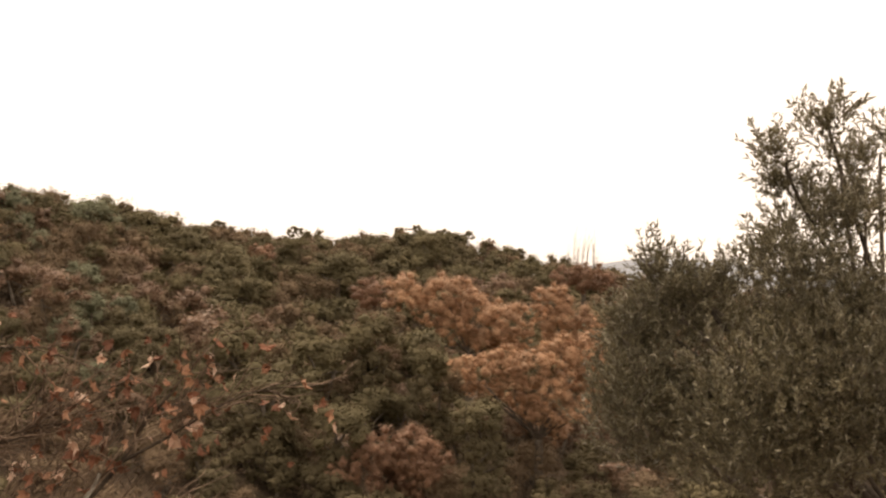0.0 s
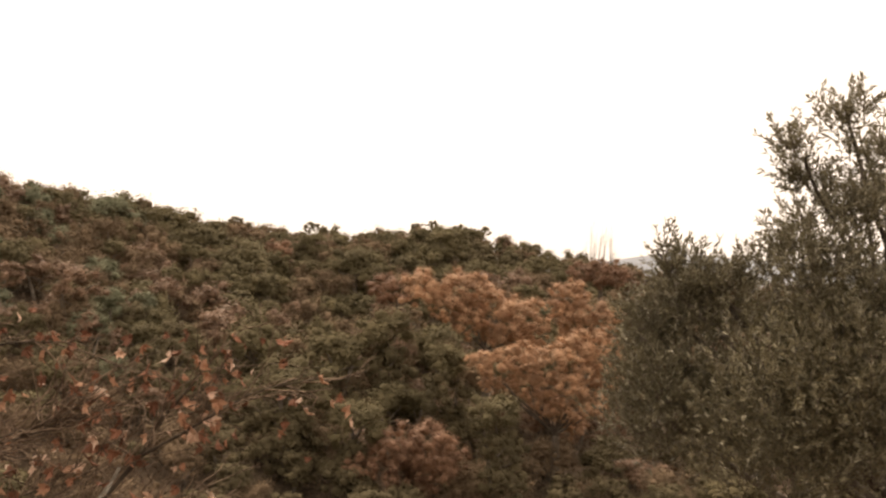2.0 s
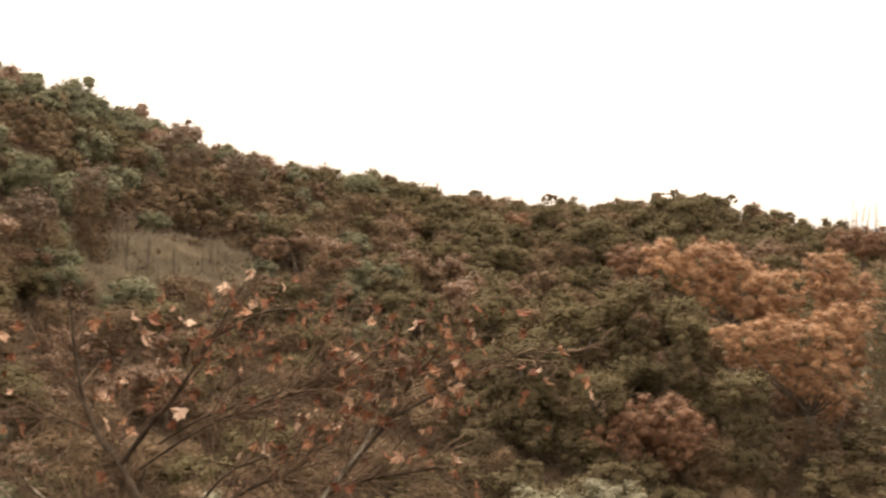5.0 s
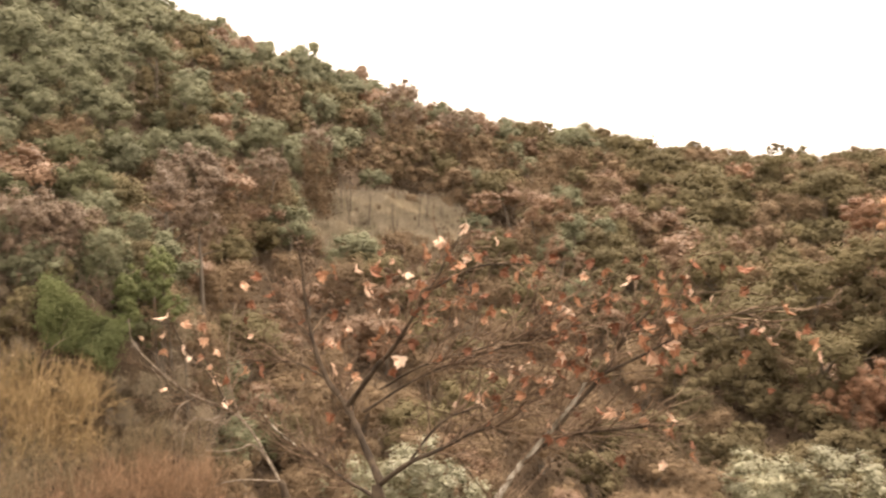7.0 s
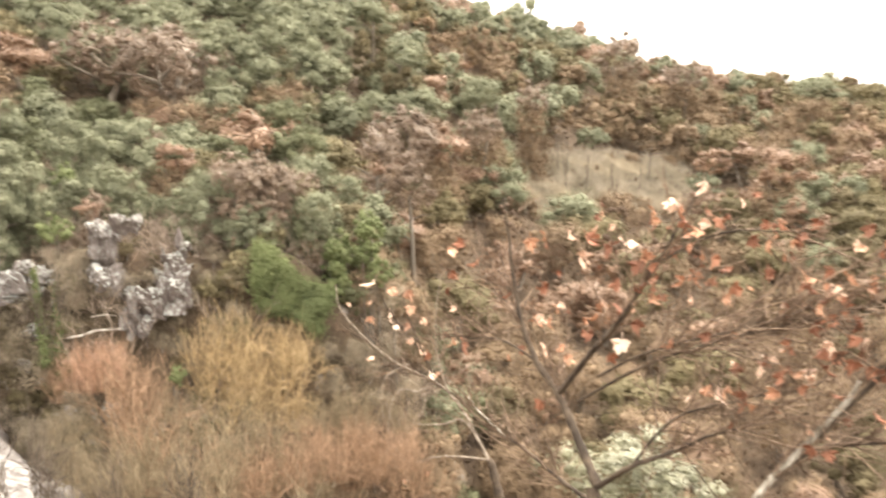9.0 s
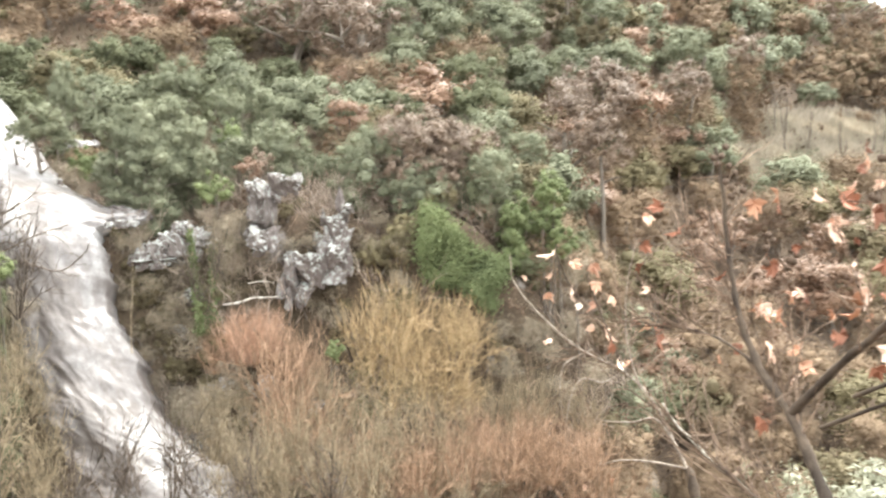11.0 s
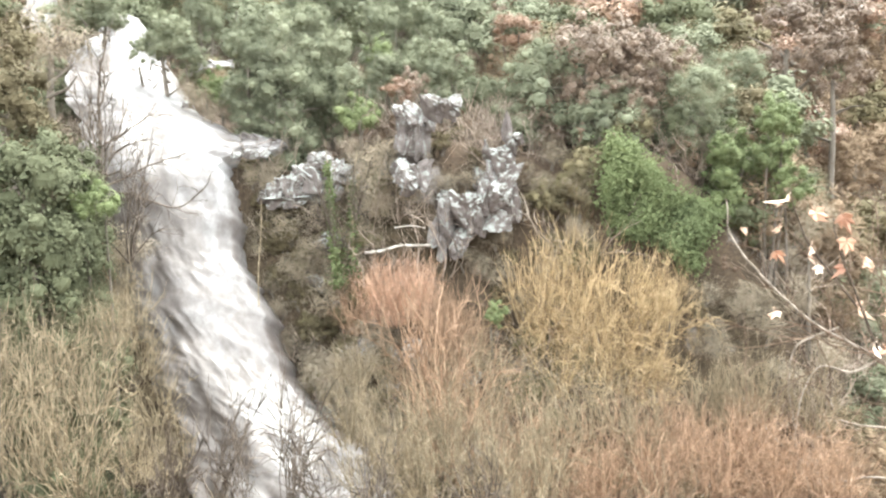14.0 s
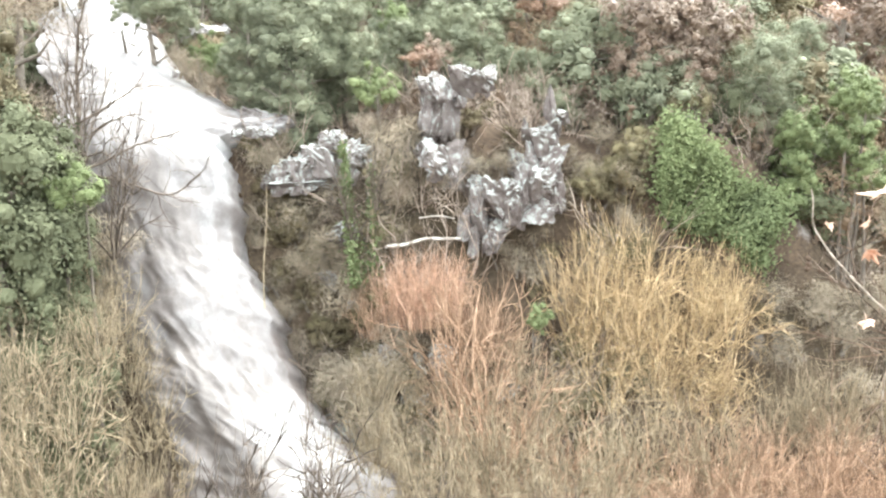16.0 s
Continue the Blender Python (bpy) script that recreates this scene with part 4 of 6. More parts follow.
for x, y, z, r in [(-27.4, 5.0, 0.8, 1.04), (-26.9, 5.4, 0.1, 0.72), (-27.9, 4.9, 1.7, 1.01), (-27.2, 5.8, 0.0, 0.61), (-26.9, 6.0, -0.9, 0.66), (-26.4, 6.1, -1.9, 0.88), (-26.1, 6.8, -2.1, 0.69), (-29.3, 5.6, 2.1, 1.22)]:
    tree("bare_bush", "finehaze" if y > 5.5 else "middark", x, y, z, r, "twiggy olive-brown bush leaning over the waterfall", "bush", "bare bushes by the water", 1.0, 3)
for x, y, z, r in [(-10.9, 16.9, -4.5, 1.52), (-9.9, 17.4, -4.7, 0.99), (-4.1, 22.7, -5.0, 1.16), (-2.2, 23.0, -4.8, 1.31)]:
    tree("olive_tree", "silver", x, y, z, r, "young silvery olive tree below the plane tree", "tree", "young olives", 0.85)

# ---- willow thickets, brambles and ivy on the cliff foot ----
for x, y, z, r, h in [(-25.11, 11.68, -3.80, 0.94, 1.14), (-24.96, 12.00, -3.85, 1.01, 1.28), (-24.79, 12.33, -3.86, 1.07, 1.32), (-24.60, 12.68, -3.81, 0.98, 1.23), (-24.89, 12.13, -3.91, 1.34, 1.23)]:
    shrub("willow_shrub", "orange", x, y, z, r * 0.68, h, "bare orange-stemmed willow shrub at the cliff foot", "shrub", "willow shrubs")
for x, y, z, r, h in [(-25.19, 11.34, -4.12, 0.85, 1.03), (-24.10, 13.29, -4.48, 0.80, 1.30), (-23.83, 13.53, -4.67, 0.75, 1.06), (-24.36, 12.99, -4.23, 0.80, 0.91)]:
    shrub("willow_shrub", "rusty", x, y, z, r * 0.8, h, "bare rust-brown willow shrub at the cliff foot", "shrub", "willow shrubs")
for x, y, z, r, h in [(-23.17, 14.91, -4.61, 1.44, 2.68), (-22.93, 15.45, -4.39, 1.53, 2.50), (-22.47, 15.85, -4.76, 1.42, 2.64), (-22.26, 16.58, -4.13, 1.20, 1.81), (-22.00, 16.97, -4.05, 1.11, 1.64), (-21.62, 16.52, -5.31, 1.13, 1.29), (-21.96, 16.07, -5.08, 1.23, 1.62), (-22.59, 14.93, -5.17, 1.19, 1.63), (-23.50, 14.84, -3.78, 0.88, 1.69)]:
    shrub("willow_shrub", "yellow", x, y, z, r, h, "bare yellow-stemmed willow shrub at the cliff foot", "shrub", "willow shrubs")
for x, y, z, r in [(-22.34, 16.81, -3.23, 0.59), (-22.09, 17.02, -3.47, 0.51), (-22.54, 16.68, -2.87, 0.45), (-23.42, 15.41, -2.80, 0.49), (-23.00, 15.79, -3.32, 0.54), (-22.65, 15.95, -3.92, 0.52), (-23.05, 15.33, -4.06, 0.49), (-21.84, 16.74, -4.81, 0.48), (-22.32, 16.62, -3.70, 0.48)]:
    tree("willow_shrub", "willow", x, y, z, r, "willow shrub with a haze of yellowing leaves", "shrub", "willow shrubs", 1.0, 0)
for x, y, z, r in [(-19.5, 15.0, -5.4, 0.75), (-18.9, 15.8, -5.2, 0.75), (-18.1, 16.5, -5.2, 0.74), (-19.8, 14.0, -5.5, 0.68), (-17.7, 17.2, -5.1, 0.70), (-19.2, 16.8, -5.0, 0.62), (-19.9, 15.8, -5.1, 0.62), (-19.8, 16.6, -6.0, 1.37), (-20.4, 14.3, -5.8, 1.32), (-18.5, 18.0, -6.3, 1.20), (-23.4, 12.5, -3.6, 1.29), (-21.3, 13.2, -5.4, 1.24), (-20.6, 15.9, -5.6, 1.28), (-19.8, 17.7, -5.6, 1.13), (-22.1, 12.2, -4.7, 1.32)]:
    shrub("bramble", "rusty", x, y, z - r, r * 1.2, r * 1.7, "tangled rust-coloured bramble thicket", "shrub", "brambles")
for x, y, z, r in [(-24.1, 11.0, -4.4, 0.50), (-23.7, 11.7, -4.5, 0.55), (-23.3, 12.5, -4.5, 0.55), (-23.0, 13.2, -4.1, 0.49), (-20.0, 17.2, -4.7, 0.65), (-19.1, 18.2, -4.6, 0.65), (-25.2, 6.8, -2.8, 0.61), (-24.8, 7.0, -3.7, 0.60), (-24.2, 7.1, -4.5, 0.64), (-23.5, 7.2, -5.3, 0.63), (-25.2, 6.4, -2.4, 0.61), (-23.6, 5.3, -3.1, 0.86), (-23.3, 6.0, -3.5, 0.85), (-22.4, 5.0, -4.0, 0.95), (-22.1, 5.7, -4.4, 0.94), (-22.3, 6.6, -4.8, 0.63), (-23.8, 6.5, -2.9, 0.56), (-22.8, 10.5, -4.8, 0.77), (-21.6, 11.0, -4.9, 0.83), (-21.4, 11.9, -4.8, 0.83), (-21.8, 13.0, -4.4, 0.77), (-20.3, 12.2, -5.0, 0.84), (-20.3, 13.3, -4.8, 0.82), (-20.8, 14.5, -4.6, 0.77), (-20.3, 11.0, -5.2, 0.82), (-19.3, 12.5, -5.1, 0.80), (-21.0, 10.2, -5.2, 0.65), (-23.1, 4.5, -3.4, 0.89), (-20.2, 15.2, -4.9, 0.72), (-20.3, 16.8, -4.6, 0.76), (-19.8, 17.5, -4.5, 0.76)]:
    shrub("willow_thicket", "tan", x, y, z - r, r, r * 2.0, "thicket of thin bare tan willow rods", "shrub", "tan willow thickets")
for x, y, z, r in [(-20.4, 7.7, -4.2, 0.97), (-20.0, 8.7, -4.2, 1.08), (-19.5, 9.1, -4.6, 0.86), (-20.6, 7.0, -4.6, 0.94), (-26.3, 6.5, 0.5, 1.10), (-25.3, 6.9, -0.9, 1.15), (-25.8, 6.3, -0.1, 0.95), (-25.1, 11.4, -1.0, 0.62), (-25.3, 11.0, -1.5, 0.68), (-19.7, 8.0, -4.5, 0.81), (-18.8, 9.8, -4.6, 0.79), (-18.1, 11.1, -4.6, 0.86)]:
    shrub("bare_sapling", "greybare", x, y, z - r, r, r * 2.0, "bare grey-brown sapling before the waterfall", "tree", "bare saplings")


def build_ivy(patches):
    """Ivy hung over the slope between the corners of each patch, in swells with ragged edges."""
    rng = np.random.default_rng(5)
    ps, ways = [], []
    for corners, n in patches:
        a, b, c, d = (np.array(q) for q in corners)
        u, v = rng.uniform(-0.04, 1.04, (n, 1)), rng.uniform(-0.04, 1.04, (n, 1))
        u, v = u + 0.1 * np.sin(9 * v + 1) * (u - 0.4) + 0.05 * np.sin(23 * v), v + 0.12 * np.sin(8 * u) * (v - 0.3) + 0.05 * np.sin(19 * u)
        p = (a * (1 - u) + b * u) * (1 - v) + (d * (1 - u) + c * u) * v
        out = np.array([0.75, -0.5, 0.35])
        swell = 0.2 * np.sin(5.1 * p[:, :1] + 2.0 * p[:, 2:]) * np.sin(4.3 * p[:, 1:2] - 3.1 * p[:, 2:]) + 0.13 * np.sin(9 * p[:, 2:] + 6 * p[:, :1]) * np.sin(8 * p[:, 1:2])
        ps.append(p + out * (swell + rng.uniform(-0.12, 0.06, (n, 1))) + rng.normal(size=(n, 3)) * rng.choice([0.04, 0.07, 0.16], (n, 1)))
        ways.append(unit(out + rng.normal(size=(n, 3)) * 0.5 + np.array([0, 0, 0.4])))
    p, face = np.vstack(ps), np.vstack(ways)
    L = rng.uniform(0.03, 0.075, len(p))
    v, f = leaf_quads(p, np.cross(face, rng.normal(size=p.shape)), L, L * 0.8, rng, 0.2, face)
    tagged(new("ivy", mesh_of("ivy", v, f, FRESH)), "green ivy spilling down the slope in a broad tongue", "ivy", kind="stuff")


build_ivy([([(-23.40, 16.52, -0.22), (-23.12, 16.90, -0.28), (-22.88, 17.23, -1.03), (-23.30, 16.44, -1.36)], 9000), ([(-23.32, 16.43, -1.25), (-22.86, 17.25, -0.98), (-22.29, 17.52, -2.37), (-23.08, 16.46, -2.00)], 13000), ([(-22.84, 17.28, -1.02), (-22.07, 18.24, -1.63), (-22.17, 18.09, -2.15), (-22.34, 17.39, -2.40)], 9000), ([(-22.35, 17.40, -2.29), (-22.22, 17.94, -2.21), (-22.05, 17.89, -2.78), (-22.15, 17.57, -2.82)], 1800)])


def ivy_stem(pts, seed, n):
    """A slender pale trunk wrapped in ivy over its lower part."""
    rng = np.random.default_rng(seed)
    root = tagged(new("ivy_clad_sapling"), "slender pale trunk wrapped in green ivy on the cliff", "tree", "ivy-clad saplings")
    root.matrix_world = Matrix.Translation(pts[0])
    line = curve_through(np.asarray(pts) - np.asarray(pts[0]), 8)
    v, f = tubes([(line, np.linspace(0.022, 0.007, len(line)))], 6)
    part("trunk", mesh_of("sapling_trunk", v, f, TAN, True), root, "pale grey bark")
    k = (rng.uniform(0, 1, n) ** 1.3 * len(line) * 0.8).astype(int)
    d = unit(rng.normal(size=(n, 3)))
    p = line[k] + d * rng.uniform(0.02, 0.2, (n, 1)) * (1.1 - k / len(line))[:, None] * (1 + 0.5 * np.sin(k * 1.3))[:, None] + rng.normal(size=(n, 3)) * 0.03
    L = rng.uniform(0.05, 0.1, n)
    v, f = leaf_quads(p, np.cross(d, rng.normal(size=(n, 3))), L, L * 0.8, rng, 0.2, d)
    part("ivy", mesh_of("sapling_ivy", v, f, FRESH), root, "climbing green ivy leaves")


ivy_stem([(-25.21, 11.01, -3.07), (-25.38, 11.01, -2.35), (-25.54, 11.01, -1.62), (-25.64, 11.00, -0.78), (-25.70, 10.98, -0.11)], 61, 1100)
ivy_stem([(-25.11, 11.32, -2.87), (-25.22, 11.38, -2.03), (-25.40, 11.42, -1.31), (-25.42, 11.58, -0.37)], 62, 320)
bare_limb("bare_sapling", [(-25.44, 9.36, -3.59), (-25.67, 9.43, -2.79), (-25.86, 9.56, -1.99), (-26.02, 9.63, -1.33)], 0.013, 0.006, TAN, "slender pale bare trunk beside the waterfall", "tree")


def leaning_tree(limbs):
    """A small bare tree whose limbs reach over the water."""
    rng = np.random.default_rng(64)
    org = np.array(limbs[0][0])
    root = tagged(new("bare_tree"), "small bare dark tree leaning over the waterfall", "tree", "bare trees by the water")
    root.matrix_world = Matrix.Translation(org)
    fine = []
    for i, pts in enumerate(limbs):
        line = curve_through(np.array(pts) - org, 6)
        line = line + np.cumsum(rng.normal(size=line.shape) * 0.01, 0)
        r0 = 0.05 if i == 0 else 0.026
        v, f = tubes([(line, np.linspace(r0, 0.01, len(line)))], 6)
        part("trunk" if i == 0 else "limb", mesh_of("bare_limb", v, f, SAPBARK, True), root)
        for _ in range(12):
            k = rng.integers(len(line) // 3, len(line))
            tw = wander(line[k], unit(line[k] - line[k - 1]) + rng.normal(size=3) * 0.6, rng.uniform(0.3, 0.9), 5, 0.2, rng)
            fine.append((tw, np.linspace(0.009, 0.004, len(tw))))
    v, f = tubes(fine, 3)
    tagged(part("twig", mesh_of("bare_twig", v, f, SAPBARK), root, "fine bare twigs"), kind="stuff")


leaning_tree([[(-26.08, 6.50, -0.91), (-26.14, 6.54, -0.13), (-26.17, 6.56, 0.56), (-26.17, 6.63, 1.28), (-26.13, 6.80, 1.90)], [(-26.14, 6.54, -0.13), (-26.08, 6.80, 0.01), (-26.00, 7.16, 0.22), (-25.90, 7.53, 0.44)], [(-26.08, 6.50, -0.91), (-25.98, 6.99, -0.71), (-25.85, 7.51, -0.46), (-25.68, 8.13, -0.26)], [(-26.08, 6.50, -0.91), (-25.89, 7.16, -1.09), (-25.67, 7.85, -1.32), (-25.55, 8.32, -1.01)], [(-26.17, 6.56, 0.56), (-26.14, 6.73, 0.82), (-26.13, 6.80, 1.13), (-26.13, 6.79, 1.39)]])

# scrub over the cliff face
for x, y, z, r in [(-27.0, 9.8, -2.3, 0.31), (-26.9, 10.2, -2.0, 0.31), (-27.3, 9.7, -1.3, 0.25), (-26.8, 10.5, -2.0, 0.31), (-26.4, 11.0, -2.4, 0.31), (-25.9, 11.6, -2.4, 0.30), (-22.0, 17.8, -3.8, 0.30), (-26.4, 10.6, -2.8, 0.49), (-26.8, 10.0, -2.5, 0.37), (-26.3, 10.4, -3.7, 0.43), (-25.9, 10.8, -4.4, 0.36), (-26.6, 10.0, -3.2, 0.37), (-25.6, 13.6, -0.4, 0.34), (-26.1, 14.2, -0.1, 0.25), (-27.5, 9.7, -0.7, 0.38), (-27.9, 10.4, -0.6, 0.26), (-26.2, 11.9, -1.2, 0.36), (-27.1, 9.8, -1.8, 0.37), (-26.7, 10.3, -2.5, 0.49), (-26.4, 11.3, -2.0, 0.37), (-25.2, 14.2, -0.6, 0.24), (-24.0, 15.2, -2.6, 0.30), (-26.9, 17.3, 0.1, 0.42), (-24.3, 14.6, -2.9, 0.30), (-24.2, 14.3, -3.9, 0.30)]:
    tree("evergreen_bush", "middark" if r < 0.8 else "midholm", x, y, z, r, "small olive-green bush between the cliff rocks", "bush", "small bushes of the cliff", 0.9, 1)
for x, y, z, r in [(-21.5, 18.9, -3.5, 0.48), (-22.0, 18.0, -3.4, 0.42), (-22.3, 20.3, -3.0, 0.52), (-20.9, 19.8, -1.9, 0.48), (-27.2, 9.9, -1.3, 0.50), (-26.7, 10.4, -2.0, 0.55), (-26.6, 11.0, -1.9, 0.49), (-27.0, 9.6, -2.1, 0.43), (-26.6, 11.2, -1.3, 0.37), (-27.4, 10.3, -0.7, 0.31), (-28.1, 11.0, -0.6, 0.33), (-27.0, 10.0, -1.7, 0.31), (-26.9, 9.6, -2.7, 0.31), (-26.5, 10.3, -2.9, 0.37), (-26.3, 10.7, -3.4, 0.37), (-26.2, 11.0, -3.0, 0.36), (-26.6, 9.9, -3.4, 0.37), (-26.9, 10.4, -1.5, 0.25), (-26.8, 10.9, -1.6, 0.25), (-21.7, 17.9, -4.6, 0.54), (-21.3, 19.0, -4.2, 0.55), (-21.4, 19.8, -3.6, 0.56), (-20.8, 20.1, -4.7, 0.56), (-21.6, 18.6, -3.8, 0.48), (-23.2, 23.0, -3.8, 0.59), (-23.9, 22.9, -3.1, 0.59), (-21.8, 21.8, -4.4, 0.55), (-20.9, 19.0, -5.0, 0.54), (-26.4, 10.0, -4.0, 0.37), (-25.9, 10.5, -4.8, 0.43), (-25.3, 11.0, -5.1, 0.42), (-26.1, 10.2, -4.5, 0.37), (-24.3, 14.3, -3.3, 0.41), (-23.9, 14.7, -3.8, 0.41), (-24.5, 14.0, -3.2, 0.35), (-25.7, 13.2, -0.4, 0.28), (-25.1, 14.0, -1.1, 0.36), (-25.3, 13.6, -1.2, 0.30), (-26.1, 12.4, -0.5, 0.36), (-26.8, 10.9, -1.4, 0.37), (-26.6, 11.3, -1.1, 0.37), (-26.9, 10.4, -1.7, 0.43), (-25.9, 12.2, -1.7, 0.36), (-25.6, 12.8, -1.6, 0.36), (-24.4, 15.0, -1.9, 0.36), (-24.3, 15.4, -1.3, 0.42), (-23.9, 16.0, -1.2, 0.48), (-24.4, 15.7, -0.6, 0.36), (-24.5, 14.4, -2.6, 0.36), (-24.7, 13.7, -2.6, 0.30), (-26.5, 11.8, -0.5, 0.31), (-27.2, 10.0, -1.2, 0.25), (-24.6, 15.2, -0.9, 0.18), (-27.3, 15.4, -0.1, 0.27), (-29.0, 8.8, 0.8, 0.37), (-28.5, 9.1, 0.5, 0.33), (-29.4, 8.6, 1.1, 0.26)]:
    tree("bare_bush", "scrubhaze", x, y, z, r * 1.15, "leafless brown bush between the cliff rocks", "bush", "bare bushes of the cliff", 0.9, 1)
srng = np.random.default_rng(12)


def in_water(az, r):
    """Whether a bush there would stand in the flood."""
    return np.interp(r, [24.6, 25.9, 27.2, 28.4, 29.3, 31.2], [61.5, 65.2, 68.4, 70.0, 69.8, 72.5]) < az < 79.5


def in_ivy(az, r):
    """Whether a bush there would stand in the tongue of ivy."""
    return 49.5 < az < 55.8 and 26.3 < r < 29.6


def on_crag(az, r):
    """Whether a bush there would hide the bare rock."""
    return 26.9 < r < 29 and (58.0 < az < 61.8 or 62.3 < az < 64.0)


for _ in range(300):
    a, r = radians(srng.uniform(44, 84)), srng.uniform(24.5, 32.5)
    x, y = -r * math.sin(a), r * math.cos(a)
    if in_water(math.degrees(a), r) or in_ivy(math.degrees(a), r) or on_crag(math.degrees(a), r):
        continue
    h = srng.uniform(0.7, 1.6)
    shrub("scrub_bush", "scrub", x, y, float(land(x, y)), h * 0.95, h, "leafless brown scrub on the cliff", "shrub", "scrub of the cliff")
for _ in range(210):
    a, r = radians(srng.uniform(50, 70.5)), srng.uniform(26.0, 29.0)
    x, y = -r * math.sin(a), r * math.cos(a)
    if in_water(math.degrees(a), r) or in_ivy(math.degrees(a), r) or on_crag(math.degrees(a), r):
        continue
    h = srng.uniform(0.35, 0.7)
    # up to 58 degrees, extra dark bushes stand in for a shaded hollow
    if srng.random() < (0.38 if a > 1.02 else 0.8):
        tree("low_bush", ("middark", "midholm")[srng.integers(2)], x, y, float(land(x, y)) + h * 0.5, h * 0.9, "low olive-green bush in the cliff face, thicker where it stands in for shade", "bush", "green bushes of the cliff", 1.0, 0)
    else:
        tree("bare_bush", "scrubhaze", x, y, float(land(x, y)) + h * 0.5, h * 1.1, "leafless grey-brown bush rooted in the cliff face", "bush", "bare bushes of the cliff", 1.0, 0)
for _ in range(70):
    a, r = radians(srng.uniform(36, 84)), srng.uniform(20, 25)
    x, y = -r * math.sin(a), r * math.cos(a)
    if 61 < math.degrees(a) < 74 and r > 22.5:
        continue
    h = srng.uniform(1.6, 2.8)
    shrub("willow_thicket", "tan", x, y, float(land(x, y)), h * 0.7, h, "thicket of thin bare tan willow rods", "shrub", "tan willow thickets")
for _ in range(95):
    a, r = radians(srng.uniform(37, 57)), srng.uniform(24, 34)
    x, y = -r * math.sin(a), r * math.cos(a)
    if math.degrees(a) > 47 and r < 29.6:
        continue
    h, kind = srng.uniform(0.5, 1.1), ("haze", "midholm", "deep", "haze", "deep", "mid")[srng.integers(6)]
    tree("bare_bush" if kind == "haze" else "evergreen_bush", kind, x, y, float(land(x, y)) + h * 0.6, h, "leafless brown bush on the slope below the cliff" if kind == "haze" else "low evergreen bush on the slope below the cliff", "bush", "low bushes of the slope", 0.9, 0)


# cliff-top bushes, many dark-leaved to put shade into the gaps between trees
for _ in range(110):
    az, r = srng.uniform(47, 86), srng.uniform(29.8, 36.5)
    if 66 < az < 80 and r < 37 - (az - 66) * 0.2 or 59 < az <= 66 and r < 33:
        continue
    x, y = -r * math.sin(radians(az)), r * math.cos(radians(az))
    h, kind = srng.uniform(0.6, 1.25), ("deep", "mid", "deep", "haze", "brown", "midholm")[srng.integers(6)]
    leafy = kind in ("mid", "midholm", "deep")
    tree("evergreen_bush" if leafy else "bare_bush", kind, x, y, float(land(x, y)) + h * 0.75, h, "evergreen bush at the cliff top, mostly dark-leaved to stand in for shade" if leafy else "brown leafless bush at the cliff top", "bush", "bushes at the cliff top", 0.95, 0)


for _ in range(250):
    a, r = radians(srng.uniform(-16, 50)), srng.uniform(20.5, 33.5)
    x, y = -r * math.sin(a), r * math.cos(a)
    h = srng.uniform(0.7, 1.5)
    kind = (("haze", "haze", "haze", "faded", "haze", "dark") if a > 0.22 else ("haze", "middark", "dark", "faded", "middark", "haze"))[srng.integers(6)]
    leafy = kind in ("dark", "middark")
    tree("valley_bush" if leafy else "valley_thicket", kind, x, y, float(land(x, y)) + h * 0.7, h, "dark olive-green bush in the valley bottom" if leafy else "leafless brown bush in the valley bottom", "bush", "bushes of the valley", 1.0, 0)


def build_undergrowth():
    """Low growth between the trees."""
    rng = np.random.default_rng(8)
    n = 70000
    a, r = np.radians(rng.uniform(-28, 88, n)), 13 + 70 * rng.uniform(0, 1, n) ** 0.8
    x, y = -r * np.sin(a), r * np.cos(a)
    tuft = np.clip(np.sin(1.3 * x + np.sin(0.9 * y)) * np.sin(1.1 * y + 0.7 * x) + 0.6, 0.1, 1.6)
    p = np.stack([x, y, land(x, y) + rng.uniform(0, 0.55, n) * tuft], -1)
    L = rng.uniform(0.1, 0.32, n) * (0.6 + r / 70)
    v, f = leaf_quads(p, rng.normal(size=(n, 3)) + np.array([0, 0, 0.9]), L, L * 0.45, rng)
    tagged(new("undergrowth", mesh_of("undergrowth", v, f, UNDER)), "brown bracken and low undergrowth between the trees", "undergrowth", kind="stuff")


build_undergrowth()

# ---- the wood that covers the hills ----
wrng = np.random.default_rng(21)
NAMES = {
    "holm": ("holm_oak", "rounded dark green holm oak of the hillside wood"),
    "grey": ("holm_oak", "rounded grey-green holm oak of the hillside wood"),
    "haze": ("bare_tree", "leafless brown tree with a haze of fine twigs"),
    "faded": ("oak_tree", "oak with faded brown leaves in the hillside wood"),
    "rust": ("oak_tree", "oak with rust-brown leaves in the hillside wood"),
    "brown": ("oak_tree", "oak with pale withered leaves in the hillside wood"),
    "deep": ("holm_oak", "rounded deep green holm oak of the hillside wood"),
    "dark": ("olive_bush", "dark olive-green bush in the valley bottom"),
}


def clearing_edges(az):
    """How far off the clearing begins and ends."""
    return np.interp(az, [30, 33, 36, 39], [63.9, 61.4, 57.3, 54.8]), np.interp(az, [30, 33, 36, 39], [74.0, 70.5, 66.5, 62.5])


def in_clearing(az, r, front):
    near, far = clearing_edges(az)
    return 29.8 < az < 39.2 and near - front < r < far + 0.5


